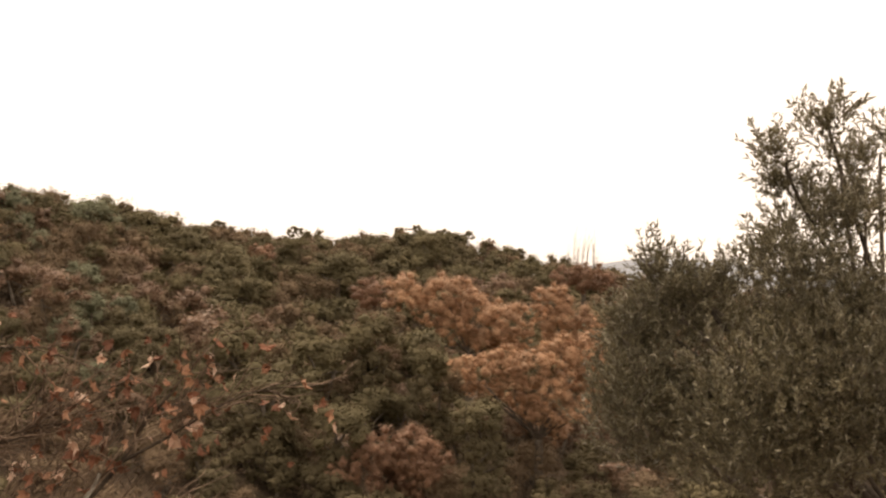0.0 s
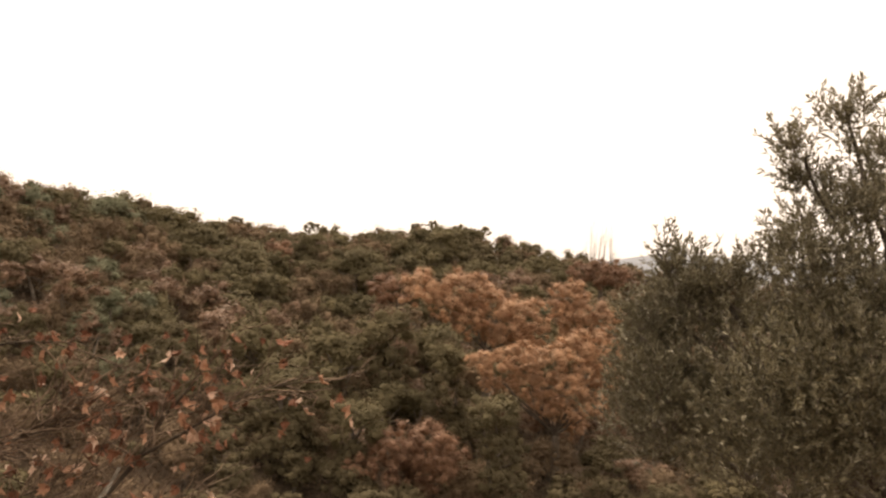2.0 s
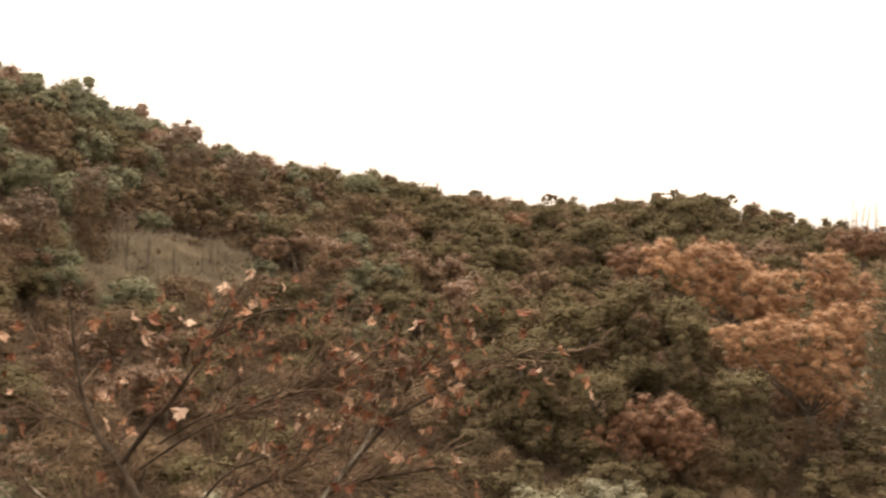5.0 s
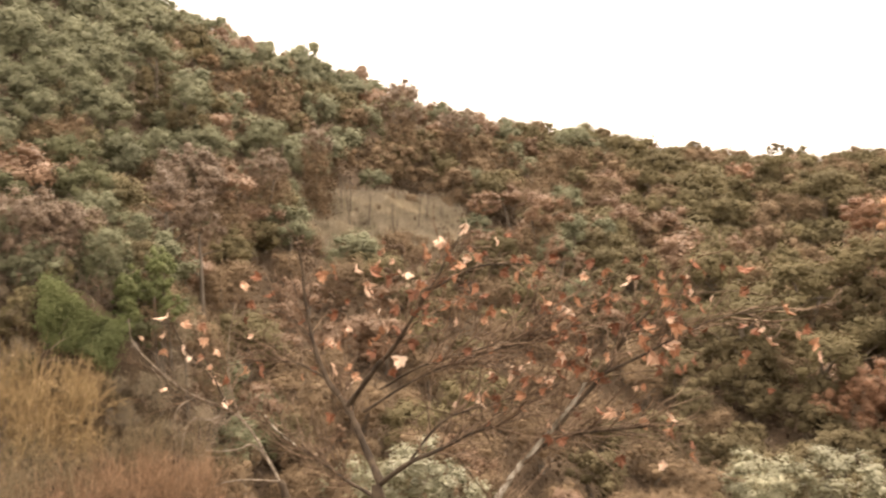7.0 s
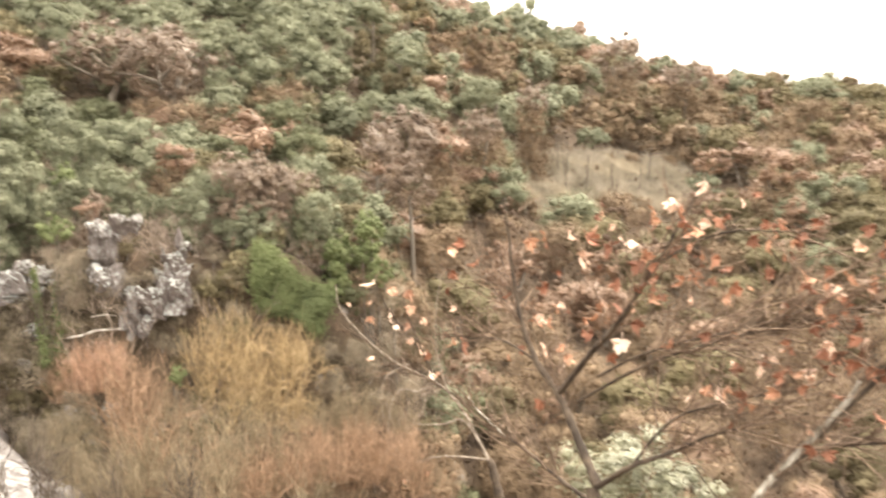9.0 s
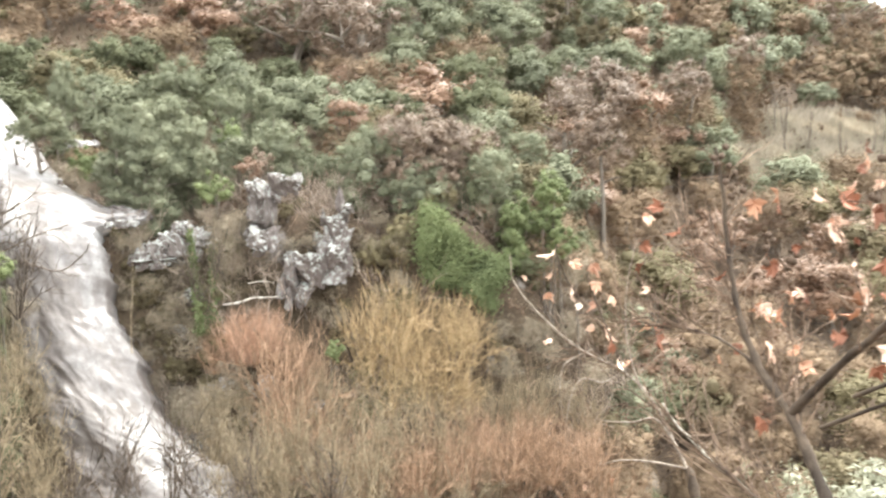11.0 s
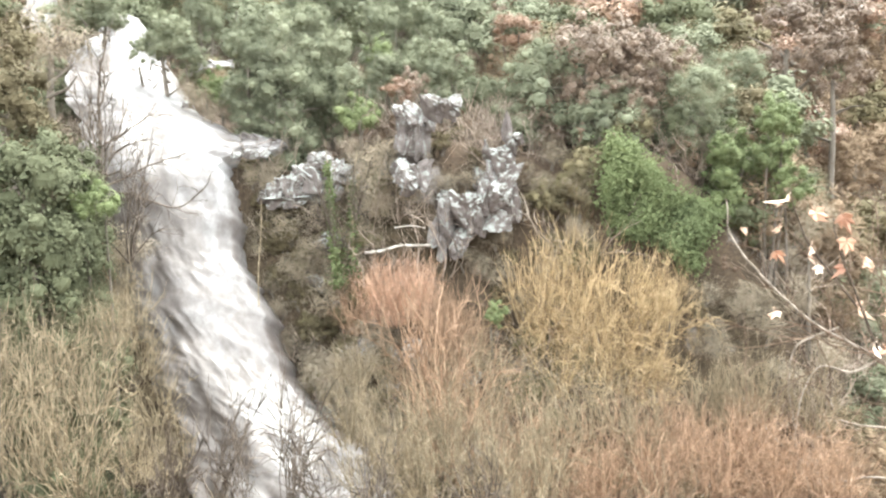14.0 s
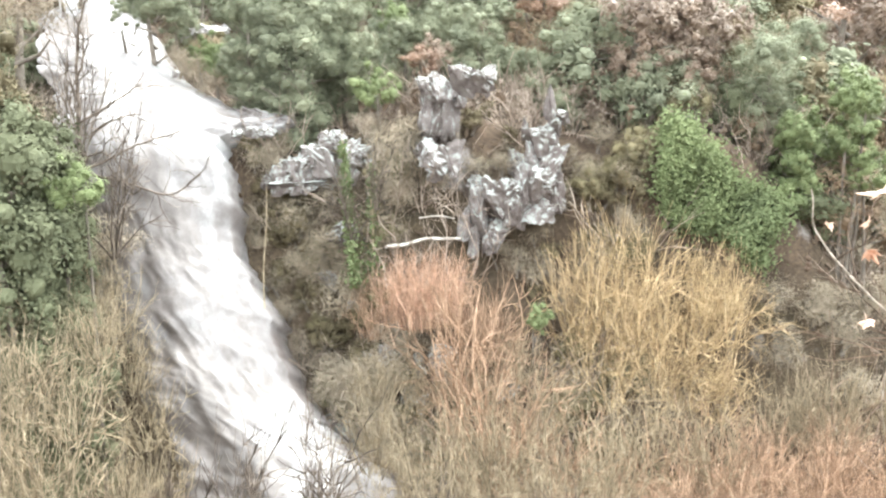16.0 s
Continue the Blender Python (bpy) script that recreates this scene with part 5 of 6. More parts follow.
FAR = {"holm": [], "grey": [], "faded": [], "haze": []}
r = 33.0
while r < 168:
    step = 2.5 + (r - 33) * 0.02
    da = math.degrees(step / r)
    for az in np.arange(-30, 96, da):
        a, rr = radians(az + wrng.uniform(-0.4, 0.4) * da), r + wrng.uniform(-0.5, 0.5) * step
        x, y = -rr * math.sin(a), rr * math.cos(a)
        if az > 50 and rr < 35 or az > 68 and rr < 38:
            continue
        if in_clearing(az, rr, 5.5):
            continue
        if r > 60 and az > 88 or r < 45 and az < -12:
            continue
        big = wrng.uniform(0.7, 1.35)
        patch = math.sin(0.11 * x + 1.2) * math.sin(0.13 * y + 0.4) + 0.45 * wrng.normal()
        size = (1.32 + (rr - 33) * 0.009) * big
        if 22 < az < 36 and rr > 62:
            kind = "haze" if patch > 0.0 else ("holm" if patch > -0.45 else ("grey" if patch > -0.8 else "faded"))
        elif az > 44 and rr < 50:
            kind = "grey" if patch < -0.1 else ("deep" if patch < 0.4 else ("holm" if patch < 0.62 else ("faded" if patch < 0.8 else "haze")))
        elif az >= 36 and (rr > 48 or az > 41):
            kind = "grey" if patch < 0.4 else ("holm" if patch < 0.62 else ("faded" if patch < 0.8 else "haze"))
        elif rr < 60 and az > 13:
            kind = "dark" if patch < 0.05 else ("haze" if patch < 0.7 else ("holm" if patch < 0.95 else "faded"))
        elif rr < 60:
            kind = "holm" if patch < -0.5 else ("dark" if patch < 0.5 else ("haze" if patch < 0.95 else "faded"))
        else:
            kind = "dark" if patch < -1.0 else ("holm" if patch < -0.12 else ("haze" if patch < 0.5 else ("holm" if patch < 0.8 else "faded")))
        g = float(land(x, y))
        if rr > 66 and kind in FAR:
            FAR[kind].append((x, y, g, size))
        else:
            nm, lab = NAMES[kind]
            tree(nm, kind, x, y, g + size * 0.85, size, lab, "tree", "wood of the hills", 0.85, 0)
    r += step * 0.92


# taller trees whose domes stand out of the wood
drng = np.random.default_rng(77)
for _ in range(84):
    az, r = drng.uniform(-7, 31), drng.uniform(50, 108)
    if in_clearing(az, r, 9):
        continue
    x, y, q = -r * math.sin(radians(az)), r * math.cos(radians(az)), drng.uniform(1.2, 1.75) * (0.75 + r / 300)
    kind = ("holm", "grey", "holm", "faded", "holm", "haze")[drng.integers(6)]
    name, lab = NAMES[kind]
    tree(name, kind, x, y, float(land(x, y)) + q * 1.75, q, lab.replace("rounded", "tall rounded"), "tree", "tall trees of the wood", 0.85, 3)


def far_wood(name, places, mat, seed, label, bare=False):
    """The far trees of one kind, each a crown of clumps on a short trunk, joined."""
    rng = np.random.default_rng(seed)
    unit_crowns = []
    for k in range(4):
        if bare:
            me = crown_mesh("far_twigs", mat, 18, 60, 0.2, seed + k, 0.95, 0.5, 0.14, (0.24, 0.42), 0.42, 0.4)
        else:
            me = crown_mesh("far_crown", mat, 16, 62, 0.13, seed + k, 0.85, 0.55, 0.65, (0.26, 0.46), 0.5, 0.5)
        co = np.empty(len(me.vertices) * 3)
        me.vertices.foreach_get("co", co)
        fc = np.empty(len(me.loops), np.int32)
        me.loops.foreach_get("vertex_index", fc)
        unit_crowns.append((co.reshape(-1, 3), fc.reshape(-1, 4)))
        bpy.data.meshes.remove(me)
    vs, fs, at = [], [], 0
    for x, y, g, size in places:
        co, fc = unit_crowns[rng.integers(4)]
        t = rng.uniform(0, 2 * math.pi)
        c, s = math.cos(t), math.sin(t)
        wide, high = size * rng.uniform(0.9, 1.15), size * rng.uniform(0.8, 1.15)
        X = np.stack([(co[:, 0] * c - co[:, 1] * s) * wide + x, (co[:, 0] * s + co[:, 1] * c) * wide + y, co[:, 2] * high + g + 0.8 * high], -1)
        vs.append(X)
        fs.append(fc + at)
        at += len(co)
    tagged(new(name, mesh_of(name, np.vstack(vs), np.vstack(fs), mat)), label, "woodland", kind="stuff")


far_wood("far_holm_wood", FAR["holm"], HOLM, 400, "dark green evergreen wood on the far hillside")
far_wood("far_evergreen_wood", FAR["grey"], HOLM_GREY, 410, "grey-green evergreen wood on the far hillside")
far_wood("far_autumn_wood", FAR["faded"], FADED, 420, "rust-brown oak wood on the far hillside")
far_wood("far_bare_wood", FAR["haze"], HAZE, 430, "leafless brown wood on the far hillside", True)

# trees that stand out against the sky
for x, y, z, r in [(-35.0, 136.6, 12.6, 1.4), (-32.2, 133.2, 11.7, 0.9), (-25.2, 148.9, 12.5, 1.7), (-22.7, 147.3, 11.7, 1.2), (-17.6, 150.0, 10.3, 1.8), (-12.0, 149.5, 10.3, 1.8), (-14.2, 149.3, 9.8, 1.0), (-7.4, 151.8, 12.5, 1.7), (-4.6, 149.9, 12.9, 1.4), (-5.9, 149.9, 11.2, 1.9), (0.2, 152.0, 12.3, 1.6), (2.6, 149.0, 11.3, 1.4), (4.4, 149.9, 12.0, 1.2), (7.3, 151.8, 10.5, 1.1), (10.9, 150.6, 9.3, 1.0), (13.4, 151.4, 9.1, 1.2), (-39.6, 118.6, 12.0, 1.0), (-50.4, 113.3, 14.3, 0.9), (-50.6, 107.7, 13.8, 1.0), (-47.6, 115.6, 13.3, 0.9), (-44.7, 118.9, 12.7, 1.0)]:
    tree("ridge_tree", "dark", x, y, z, r, "dark rounded tree on the crest of the hill", "tree", "trees of the ridge", 0.85, 3)

# bare poplars on the far ridge
BARE["poplar"] = [twig_mesh("poplar_stem", GREYBARK, 5, 150 + i, 5, 0.05, 0.02, 0.025, 0.03) for i in range(2)]
for i, deg in enumerate((8.08, 8.37, 8.59, 8.84, 9.23, 9.8, 10.02)):
    a, rr = radians(-deg), 146 + 1.2 * (i % 3)
    x, y = -rr * math.sin(a), rr * math.cos(a)
    shrub("bare_poplar", "poplar", x, y, float(land(x, y)), 2.4, 8.0 + 1.2 * (i > 4) + 0.8 * math.sin(i * 2.3), "slender bare poplar on the ridge", "tree", "poplars on the ridge")


def build_grass():
    rng = np.random.default_rng(9)
    n = 38000
    az = rng.uniform(29.6, 39.3, n)
    near, far = clearing_edges(az)
    az = az + rng.normal(0, 0.45, n)
    a, rr = np.radians(az), near + (far - near) * (rng.uniform(-0.05, 1.0, n) + rng.normal(0, 0.07, n))
    x, y = -rr * np.sin(a), rr * np.cos(a)
    p = np.stack([x, y, land(x, y)], -1)
    L = rng.uniform(0.35, 0.9, n)
    v, f = leaf_quads(p, np.array([0, 0, 1.0]) + rng.normal(size=(n, 3)) * 0.3, L, 0.07, rng)
    tagged(new("grass", mesh_of("grass", v, f, GRASS)), "pale dry grass on a clearing in the wood", "grass", kind="stuff")


build_grass()
grng = np.random.default_rng(31)
for _ in range(46):
    az = grng.uniform(29.4, 39.6)
    near, far = clearing_edges(az)
    r = near + (far - near) * (grng.uniform(-0.35, 0.02) if grng.random() < 0.7 else grng.uniform(0.9, 1.1))
    x, y, h = -r * math.sin(radians(az)), r * math.cos(radians(az)), grng.uniform(0.4, 0.85)
    tree("bare_bush", "haze", x, y, float(land(x, y)) + h * 0.5, h, "leafless grey-brown bush at the edge of the clearing", "bush", "bushes round the clearing", 0.9, 0)
for _ in range(9):
    az = grng.uniform(30, 37)
    near, far = clearing_edges(az)
    r = near + (far - near) * grng.uniform(-0.05, 0.6)
    x, y = -r * math.sin(radians(az)), r * math.cos(radians(az))
    shrub("bare_sapling", "poplar", x, y, float(land(x, y)), 1.0, grng.uniform(2.0, 3.4), "slender bare sapling on the grassy clearing", "tree", "saplings of the clearing")


# ---- the olive tree near the camera ----
def build_olive():
    rng = np.random.default_rng(17)
    lobes = [(3.6, 8.1, 3.1, 0.32), (3.3, 8.3, 2.7, 0.43), (3.7, 8.1, 2.6, 0.49), (4.1, 8.2, 2.7, 0.50), (3.3, 8.5, 2.3, 0.38), (2.3, 8.9, 1.7, 0.27), (3.9, 8.1, 2.1, 0.69), (3.3, 8.1, 1.5, 0.79), (2.3, 8.9, 1.2, 0.56), (2.0, 8.7, 0.4, 0.69), (2.8, 8.0, 0.4, 0.94), (3.6, 7.7, 0.7, 0.94), (2.60, 8.62, 1.49, 0.34), (2.19, 8.73, 1.55, 0.32), (1.84, 8.81, 1.12, 0.29), (2.98, 8.49, 1.85, 0.27), (2.06, 8.76, 1.91, 0.19)]
    weights = [0.6, 0.7, 0.6, 0.5, 0.55, 0.5, 0.34, 0.88, 1.0, 1.2, 1.2, 1.2, 1.0, 0.95, 1.0, 0.6, 0.5]
    root = tagged(new("olive_tree"), "large grey-green olive tree with upright leafy shoots", "tree")
    tx, ty = 4.6, 8.6
    root.matrix_world = pose(tx, ty, float(land(tx, ty)))
    org = np.array([tx, ty, float(land(tx, ty))])
    stems, base, way = [], [], []
    hub = np.array([0, 0, 2.4])
    limbs = [(curve_through([(0, 0, -0.3), (0.08, 0.03, 0.8), (-0.05, 0.05, 1.7), tuple(hub)], 5), 0.2, 0.15)]
    for (x, y, z, r), dense in zip(lobes, weights):
        c = np.array([x, y, z]) - org
        mid = (hub + c) / 2 + rng.normal(size=3) * 0.2
        limbs.append((curve_through([hub, mid, c, c + np.array([0.05, 0, r * 0.5])], 6), 0.034 if dense < 0.9 else 0.06, 0.006))
        n = int((560 if dense < 0.9 else 680) * dense * (r / 0.9) ** 2)
        d = unit(rng.normal(size=(n, 3)) + np.array([0, 0, 0.15]))
        s = c + d * (r * rng.uniform(0.25, 1.0, n) ** 0.5)[:, None] * np.array([1, 1, 1.05])
        heart = s[:max(4, n // 14)]
        gather = 0.78 if dense < 0.9 else 0.35
        s = s * (1 - gather) + gather * heart[rng.integers(0, len(heart), n)]
        for p, q in zip(s, d):
            tw = wander(p, q * 0.55 + np.array([0, 0, 0.9]) + rng.normal(size=3) * 0.35, rng.uniform(0.18, 0.42), 5, 0.12, rng)
            stems.append((tw, np.linspace(0.004, 0.0015, len(tw))))
            k = 24
            t = rng.uniform(0.05, 1, k) * 5
            i = np.minimum(t.astype(int), 4)
            base.append(tw[i] + (tw[i + 1] - tw[i]) * (t - i)[:, None])
            way.append(unit(tw[i + 1] - tw[i]) * 0.9 + unit(rng.normal(size=(k, 3))) * 0.8)
    base, way = np.vstack(base), np.vstack(way)
    L = rng.uniform(0.04, 0.08, len(base))
    v, f = leaf_quads(base, way, L, L * 0.27, rng)
    v2, f2 = tubes([(p, np.linspace(a, b, len(p))) for p, a, b in limbs], 8)
    part("trunk", mesh_of("olive_trunk", v2, f2, GREYBARK, True), root, "gnarled grey trunk and limbs")
    v3, f3 = tubes(stems, 3)
    tagged(part("shoot", mesh_of("olive_shoot", v3, f3, GREYBARK), root), kind="stuff")
    part("crown", mesh_of("olive_crown", v, f, OLIVELEAF), root, "narrow grey-green leaves, silvery undersides and glints put into the colour")


build_olive()


# ---- the plane tree in front of the valley, its left branches as a second tree ----
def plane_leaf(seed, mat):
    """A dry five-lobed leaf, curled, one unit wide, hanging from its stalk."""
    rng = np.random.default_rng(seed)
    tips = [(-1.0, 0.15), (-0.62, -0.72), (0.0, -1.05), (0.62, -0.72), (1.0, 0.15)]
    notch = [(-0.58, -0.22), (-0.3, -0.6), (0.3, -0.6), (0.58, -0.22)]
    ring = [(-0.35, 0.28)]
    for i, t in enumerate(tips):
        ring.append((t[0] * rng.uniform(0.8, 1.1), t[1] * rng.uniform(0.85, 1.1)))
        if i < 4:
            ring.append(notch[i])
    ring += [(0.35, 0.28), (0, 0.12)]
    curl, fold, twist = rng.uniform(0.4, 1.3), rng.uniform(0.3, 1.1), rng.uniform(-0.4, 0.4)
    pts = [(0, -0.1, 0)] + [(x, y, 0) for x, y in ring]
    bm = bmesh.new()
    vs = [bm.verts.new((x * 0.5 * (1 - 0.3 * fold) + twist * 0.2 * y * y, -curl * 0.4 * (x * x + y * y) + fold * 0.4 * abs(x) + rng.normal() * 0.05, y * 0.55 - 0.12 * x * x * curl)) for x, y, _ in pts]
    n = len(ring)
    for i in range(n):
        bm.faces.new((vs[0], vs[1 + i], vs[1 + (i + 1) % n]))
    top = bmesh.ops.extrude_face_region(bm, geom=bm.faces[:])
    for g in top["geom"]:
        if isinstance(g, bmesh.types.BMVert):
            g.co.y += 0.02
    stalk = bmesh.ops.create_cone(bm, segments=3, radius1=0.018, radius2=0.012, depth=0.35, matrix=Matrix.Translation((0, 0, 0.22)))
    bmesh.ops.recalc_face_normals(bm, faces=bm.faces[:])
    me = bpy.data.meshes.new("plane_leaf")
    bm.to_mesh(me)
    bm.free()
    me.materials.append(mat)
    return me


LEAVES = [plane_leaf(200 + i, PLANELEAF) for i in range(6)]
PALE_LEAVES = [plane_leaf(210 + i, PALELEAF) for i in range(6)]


def seed_ball_mesh():
    bm = bmesh.new()
    bmesh.ops.create_icosphere(bm, subdivisions=2, radius=1.0)
    for i, vtx in enumerate(bm.verts):
        vtx.co *= 1.0 if i % 2 else 0.86
    bmesh.ops.create_cone(bm, segments=3, radius1=0.1, radius2=0.07, depth=2.2, matrix=Matrix.Translation((0, 0, 1.9)))
    me = bpy.data.meshes.new("seed_ball")
    bm.to_mesh(me)
    bm.free()
    me.materials.append(SEED)
    return me


BALL = seed_ball_mesh()


def plane_tree(foot, limbs, leaf_spots, ball_spots, label, size, extra, twigs, seed, leaves):
    """limbs: (points, radius at foot, radius at tip, pale bark)."""
    rng = np.random.default_rng(seed)
    root = tagged(new("plane_tree"), label, "tree", "plane trees")
    g = float(land(foot[0], foot[1]))
    root.matrix_world = Matrix.Translation((foot[0], foot[1], g))
    org = np.array([foot[0], foot[1], g])
    fine, ends, bones = [], [], []
    marks = np.array([np.array(p) - org for p in list(leaf_spots) + list(ball_spots)] + [np.array(q) - org for pts, *_ in limbs for q in pts])

    def top(p):
        """How high the crown reaches over a place."""
        near = np.hypot(marks[:, 0] - p[0], marks[:, 1] - p[1]) < 0.9
        return marks[near, 2].max() + 0.25 if near.any() else -99.0

    for pts, r0, r1, pale in limbs:
        line = curve_through(np.asarray(pts, float) - org, 6)
        line = line + np.cumsum(rng.normal(size=line.shape) * 0.012, 0) * np.linspace(0, 1, len(line))[:, None]
        v, f = tubes([(line, np.linspace(r0, r1, len(line)) * (1 + 0.12 * np.sin(np.arange(len(line)) * 1.7)))], 7)
        part("trunk" if r0 > 0.15 else "limb", mesh_of("limb", v, f, (DARKBARK, PALEBARK, LIMBBARK)[int(pale)], True), root, ("", "pale peeling bark", "grey-brown bark")[int(pale)])
        bones.append(line)
        if r0 > 0.15:
            continue
        span = np.linalg.norm(line[-1] - line[0])
        for _ in range(int(twigs * span)):
            i = rng.integers(len(line) // 4, len(line))
            d = unit(line[i] - line[i - 1]) + rng.normal(size=3) * np.array([0.6, 0.5, 0.45]) + np.array([0, 0, 0.1])
            tw = wander(line[i], d, rng.uniform(0.6, 2.3), 7, 0.13, rng, -0.03)
            if tw[-1][2] > top(tw[-1]) or tw[4][2] > top(tw[4]):
                continue
            fine.append((tw, np.linspace(0.014, 0.005, len(tw))))
            ends.append(tw)
            for _ in range(2):
                k = rng.integers(2, 6)
                t2 = wander(tw[k], tw[k] - tw[k - 1] + rng.normal(size=3) * 0.15, rng.uniform(0.25, 0.7), 4, 0.2, rng)
                fine.append((t2, np.linspace(0.011, 0.005, len(t2))))
                ends.append(t2)
    knots = np.vstack(bones + [q for q in ends])
    for p in list(leaf_spots) + list(ball_spots):
        q = np.array(p) - org + np.array([0, 0, 0.05])
        near = knots[np.argmin(np.linalg.norm(knots - q, axis=1) + 0.5 * np.maximum(0, knots[:, 2] - q[2]))]
        mid = (near + q) / 2 + rng.normal(size=3) * 0.06 + np.array([0, 0, -0.05])
        tw = curve_through([near, mid, q], 4)
        fine.append((tw, np.linspace(0.012, 0.006, len(tw))))
    v, f = tubes(fine, 3)
    twig = tagged(part("twig", mesh_of("plane_twig", v, f, TWIGBARK), root, "fine bare brown twigs"), kind="stuff")
    spots = [np.array(p) - org for p in leaf_spots]
    hearts = []
    for _ in range(extra // 5 + 1):
        tw = max((ends[rng.integers(len(ends))] for _ in range(2)), key=lambda q: q[-1][2] + 0.34 * q[-1][0] + 0.2 * q[-1][1])
        hearts.append(spots[rng.integers(len(spots))] if rng.random() < 0.45 else tw[rng.integers(2, len(tw))])
    for _ in range(extra):
        p = hearts[rng.integers(len(hearts))] + rng.normal(size=3) * np.array([0.42, 0.42, 0.3]) + np.array([0, 0, -0.1])
        if p[2] < top(p) - 0.1:
            spots.append(p)
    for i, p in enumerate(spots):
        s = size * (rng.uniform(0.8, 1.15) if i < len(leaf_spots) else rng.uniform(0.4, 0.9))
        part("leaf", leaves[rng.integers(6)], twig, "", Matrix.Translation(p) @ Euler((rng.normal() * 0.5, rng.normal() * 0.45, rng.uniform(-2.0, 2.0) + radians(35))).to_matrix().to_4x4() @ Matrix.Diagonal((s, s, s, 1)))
    for p in ball_spots:
        for _ in range(5):
            q = np.array(p) - org + rng.normal(size=3) * np.array([0.09, 0.09, 0.14])
            part("seed_ball", BALL, twig, "", Matrix.Translation(q) @ Matrix.Diagonal((0.05, 0.05, 0.05, 1)))
    return root


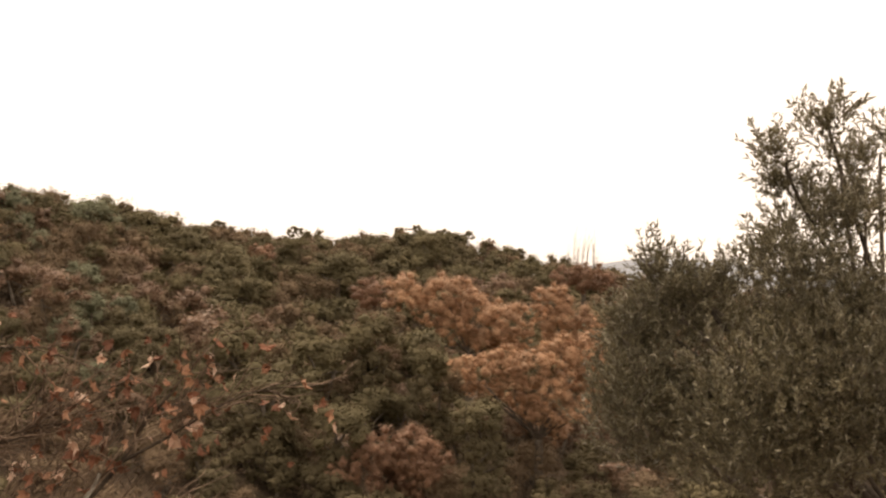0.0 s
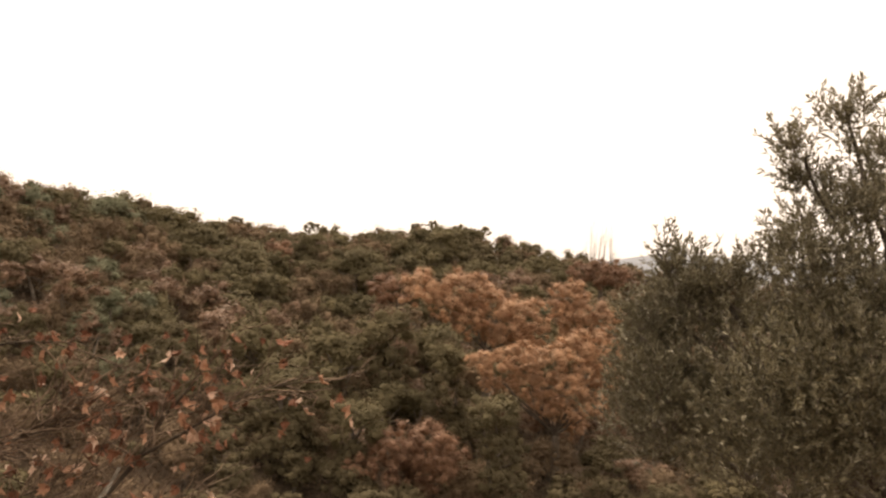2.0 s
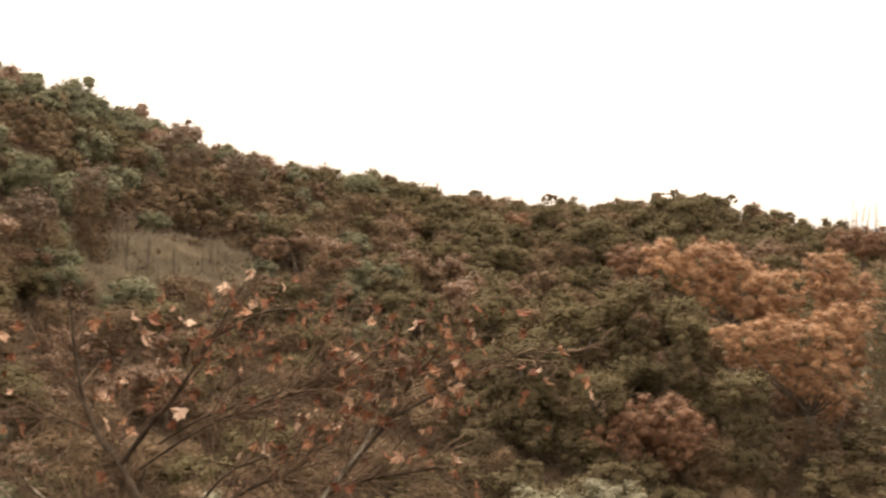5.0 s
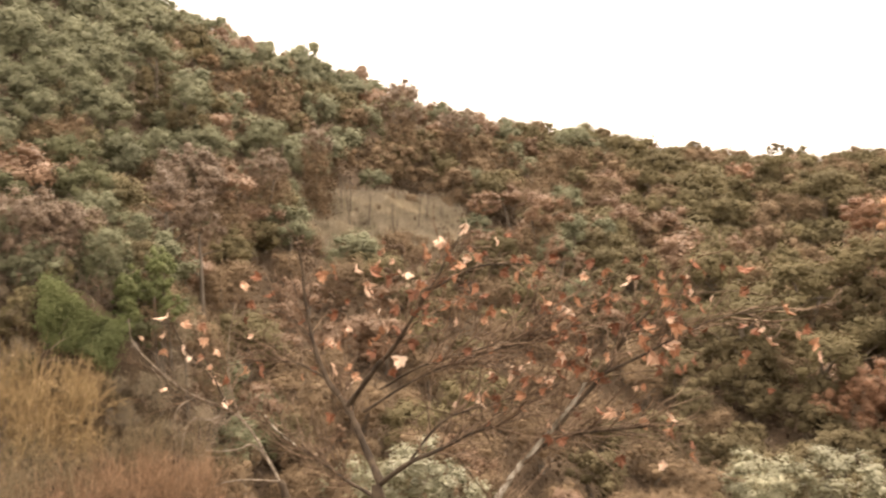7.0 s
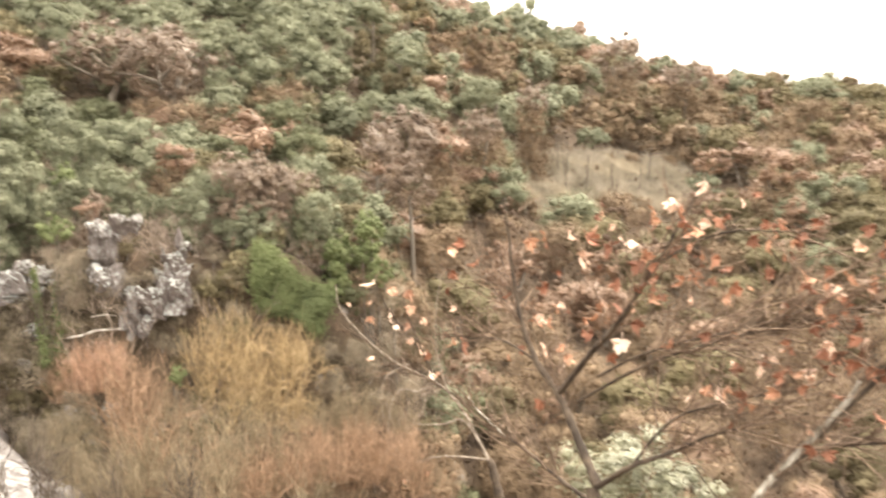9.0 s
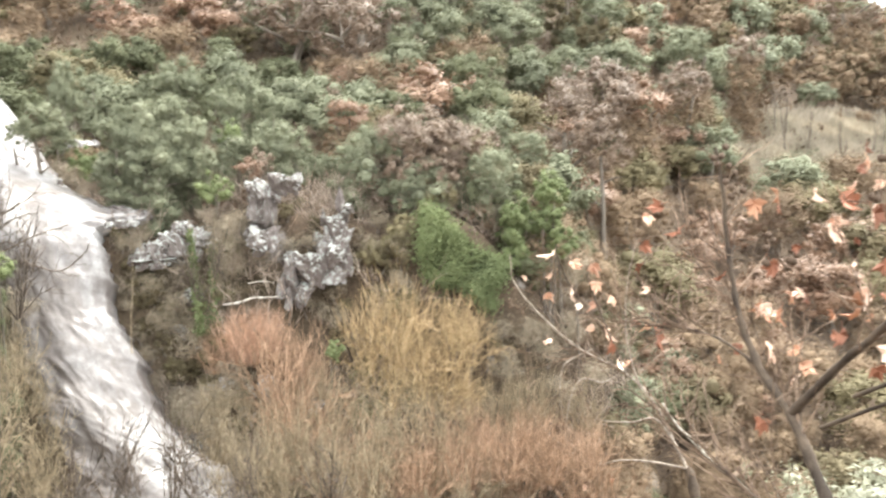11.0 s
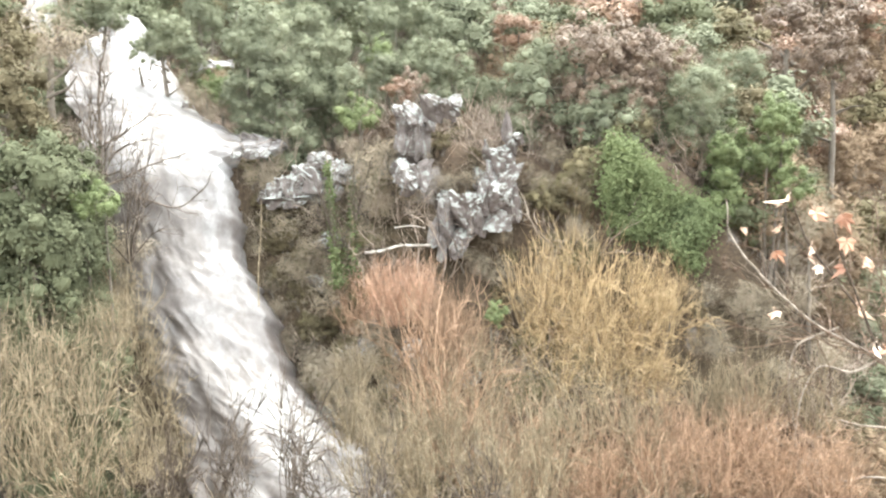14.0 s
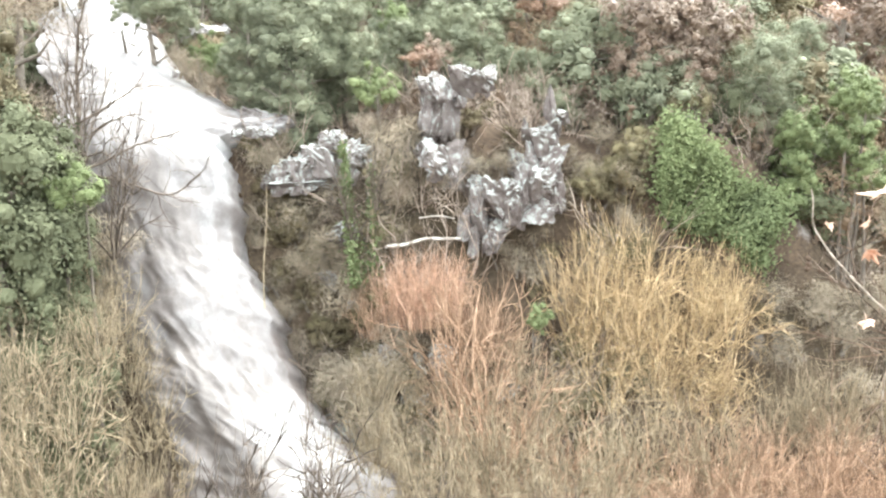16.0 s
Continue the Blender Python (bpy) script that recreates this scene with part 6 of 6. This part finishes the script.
plane_tree([(-7.72, 11.69, -5.92)][0], [
    ([(-7.72, 11.69, -5.92), (-8.11, 12.16, -4.91), (-8.61, 12.66, -3.73), (-8.80, 12.85, -3.12)], 0.17, 0.11, False),
    ([(-8.80, 12.85, -3.12), (-9.38, 13.16, -2.57), (-9.96, 13.43, -1.96), (-10.60, 13.66, -1.53), (-11.00, 13.81, -1.03), (-11.31, 13.95, -0.28), (-11.47, 14.03, 0.62), (-11.57, 14.07, 1.25)], 0.08, 0.016, False),
    ([(-9.96, 13.43, -1.96), (-9.29, 13.31, -1.24), (-8.77, 13.18, -0.76), (-8.29, 13.09, -0.22), (-7.99, 13.34, 0.36), (-7.68, 13.57, 1.04), (-7.47, 13.70, 1.52)], 0.055, 0.012, False),
    ([(-8.80, 12.85, -3.12), (-8.09, 12.66, -2.61), (-7.63, 13.01, -2.37), (-7.17, 13.35, -2.11), (-6.69, 13.64, -1.94), (-6.30, 13.91, -1.60)], 0.05, 0.012, False),
    ([(-7.39, 12.23, -4.65), (-7.11, 12.65, -4.12), (-6.94, 12.91, -3.74), (-6.70, 13.25, -3.18)], 0.07, 0.055, False),
    ([(-6.70, 13.25, -3.18), (-6.47, 13.51, -2.76), (-6.22, 13.73, -2.41), (-5.71, 14.14, -1.71), (-5.47, 14.33, -1.25)], 0.055, 0.032, True),
    ([(-6.37, 13.61, -2.60), (-5.91, 13.93, -2.17), (-5.26, 14.23, -2.02), (-4.44, 14.53, -1.94)], 0.04, 0.012, False),
    ([(-5.93, 13.96, -2.04), (-5.25, 14.44, -1.10), (-5.02, 14.60, -0.63), (-4.63, 14.79, -0.16), (-4.16, 14.99, 0.49), (-3.80, 15.12, 0.95)], 0.04, 0.01, False),
    ([(-5.25, 14.44, -1.10), (-4.52, 14.75, -0.70), (-3.80, 15.01, -0.26), (-3.17, 15.19, 0.00), (-2.40, 15.34, 0.10)], 0.028, 0.008, False),
    ([(-9.00, 12.88, -3.37), (-9.77, 13.15, -3.28), (-10.29, 13.32, -3.18), (-11.02, 13.53, -3.03)], 0.035, 0.026, False),
    ([(-11.02, 13.53, -3.03), (-11.38, 13.63, -2.95), (-11.86, 13.75, -2.78), (-12.45, 13.90, -2.47)], 0.026, 0.016, True),
    ([(-9.02, 13.19, -1.50), (-8.11, 13.07, -0.99), (-7.30, 13.59, -0.69), (-6.48, 14.05, -0.39), (-5.98, 14.31, -0.10)], 0.025, 0.008, False),
    ([(-7.99, 13.34, 0.36), (-7.37, 13.72, 0.75), (-6.87, 13.99, 0.84), (-6.40, 14.21, 0.86)], 0.02, 0.008, False),
    ([(-9.46, 13.27, -1.98), (-8.10, 13.04, -1.18), (-7.21, 13.62, -0.79), (-6.30, 14.12, -0.49), (-5.55, 14.47, -0.19)], 0.025, 0.008, False),
    ([(-8.09, 12.66, -2.61), (-7.83, 12.97, -2.10), (-7.54, 13.22, -1.82), (-6.89, 13.62, -1.62), (-6.23, 13.97, -1.46)], 0.025, 0.008, False),
    ([(-10.60, 13.66, -1.53), (-11.59, 13.90, -1.32), (-12.67, 14.08, -1.33), (-13.76, 14.18, -1.50)], 0.02, 0.008, False),
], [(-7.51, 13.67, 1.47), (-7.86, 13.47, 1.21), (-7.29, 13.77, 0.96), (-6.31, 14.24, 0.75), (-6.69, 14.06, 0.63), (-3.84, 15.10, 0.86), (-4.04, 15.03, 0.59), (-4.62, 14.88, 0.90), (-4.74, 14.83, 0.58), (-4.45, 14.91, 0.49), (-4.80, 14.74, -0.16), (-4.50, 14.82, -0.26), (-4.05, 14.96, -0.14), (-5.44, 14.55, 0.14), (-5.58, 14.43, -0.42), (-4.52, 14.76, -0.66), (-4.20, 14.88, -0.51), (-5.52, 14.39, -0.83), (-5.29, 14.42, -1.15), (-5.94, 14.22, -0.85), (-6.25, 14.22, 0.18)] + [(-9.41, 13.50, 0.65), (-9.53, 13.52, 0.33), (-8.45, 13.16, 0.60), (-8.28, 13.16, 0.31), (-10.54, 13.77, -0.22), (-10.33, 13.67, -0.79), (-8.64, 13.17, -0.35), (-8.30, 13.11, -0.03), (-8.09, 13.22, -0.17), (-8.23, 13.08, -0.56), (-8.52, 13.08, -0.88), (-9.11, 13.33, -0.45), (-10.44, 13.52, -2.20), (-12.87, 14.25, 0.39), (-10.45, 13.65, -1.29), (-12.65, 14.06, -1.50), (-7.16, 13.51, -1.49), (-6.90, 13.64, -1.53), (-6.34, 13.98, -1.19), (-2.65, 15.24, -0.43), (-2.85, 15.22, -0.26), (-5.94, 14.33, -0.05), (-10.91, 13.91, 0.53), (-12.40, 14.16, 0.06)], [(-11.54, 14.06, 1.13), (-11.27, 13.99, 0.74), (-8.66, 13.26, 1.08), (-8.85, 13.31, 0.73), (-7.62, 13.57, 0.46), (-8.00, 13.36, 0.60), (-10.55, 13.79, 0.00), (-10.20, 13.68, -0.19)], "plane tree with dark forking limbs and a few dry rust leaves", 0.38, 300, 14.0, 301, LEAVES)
# left branches of the plane above, added as a separate tree farther off
plane_tree([(-16.05, 19.20, -8.55)][0], [
    ([(-16.05, 19.20, -8.55), (-16.47, 19.47, -7.27), (-16.82, 19.55, -6.40), (-16.99, 19.58, -5.95)], 0.16, 0.1, False),
    ([(-16.97, 19.56, -6.04), (-17.81, 19.32, -4.60), (-18.40, 18.96, -3.97), (-19.25, 18.25, -3.43), (-19.99, 17.64, -2.63), (-20.39, 17.33, -2.00), (-20.52, 17.30, -1.35)], 0.038, 0.01, 2),
    ([(-16.97, 19.56, -6.04), (-17.65, 19.32, -5.03), (-18.11, 18.86, -5.14), (-18.66, 18.33, -5.10), (-18.86, 18.28, -4.66)], 0.03, 0.009, 2),
    ([(-16.97, 19.56, -6.04), (-17.66, 18.98, -5.94), (-18.13, 18.53, -5.97), (-18.57, 18.03, -6.09), (-19.32, 17.46, -5.52), (-19.84, 17.13, -4.90)], 0.03, 0.008, 2),
    ([(-18.97, 18.53, -3.46), (-19.39, 17.99, -3.82), (-19.37, 17.83, -4.41), (-19.17, 17.78, -5.13)], 0.024, 0.009, 2),
    ([(-18.40, 18.96, -3.97), (-18.79, 18.81, -3.07), (-19.17, 18.64, -2.15), (-19.38, 18.54, -1.47)], 0.032, 0.009, False),
    ([(-18.83, 18.78, -3.07), (-19.44, 18.36, -2.17), (-19.75, 18.14, -1.54), (-19.87, 18.08, -1.06)], 0.024, 0.008, False),
    ([(-18.40, 18.96, -3.97), (-18.70, 18.59, -4.22), (-19.06, 18.24, -4.16), (-19.16, 17.95, -4.70), (-19.06, 17.79, -5.42), (-18.74, 17.85, -6.10)], 0.024, 0.009, 2),
    ([(-17.81, 19.32, -4.60), (-18.19, 19.14, -4.04), (-18.49, 19.12, -3.04), (-18.57, 19.27, -2.01), (-18.50, 19.52, -0.87)], 0.022, 0.009, 2),
], [(-19.89, 18.04, -1.20), (-19.54, 18.39, -1.42), (-19.21, 18.72, -1.49), (-19.11, 18.74, -1.91), (-19.52, 18.29, -2.09), (-19.12, 18.64, -2.38), (-18.84, 18.95, -2.26), (-18.83, 18.78, -3.05), (-19.75, 17.76, -3.27), (-18.50, 18.93, -3.75), (-18.34, 19.08, -3.77), (-18.15, 19.49, -2.82), (-18.38, 19.69, -0.30), (-20.27, 15.83, -6.62), (-19.83, 16.44, -6.50)], [(-19.24, 17.65, -5.29), (-19.04, 17.81, -5.42), (-19.61, 17.10, -5.61), (-20.40, 17.22, -2.44)], "added second plane tree for the first one's left branches, pale twigs and withered leaves", 0.44, 8, 5.0, 302, PALE_LEAVES)
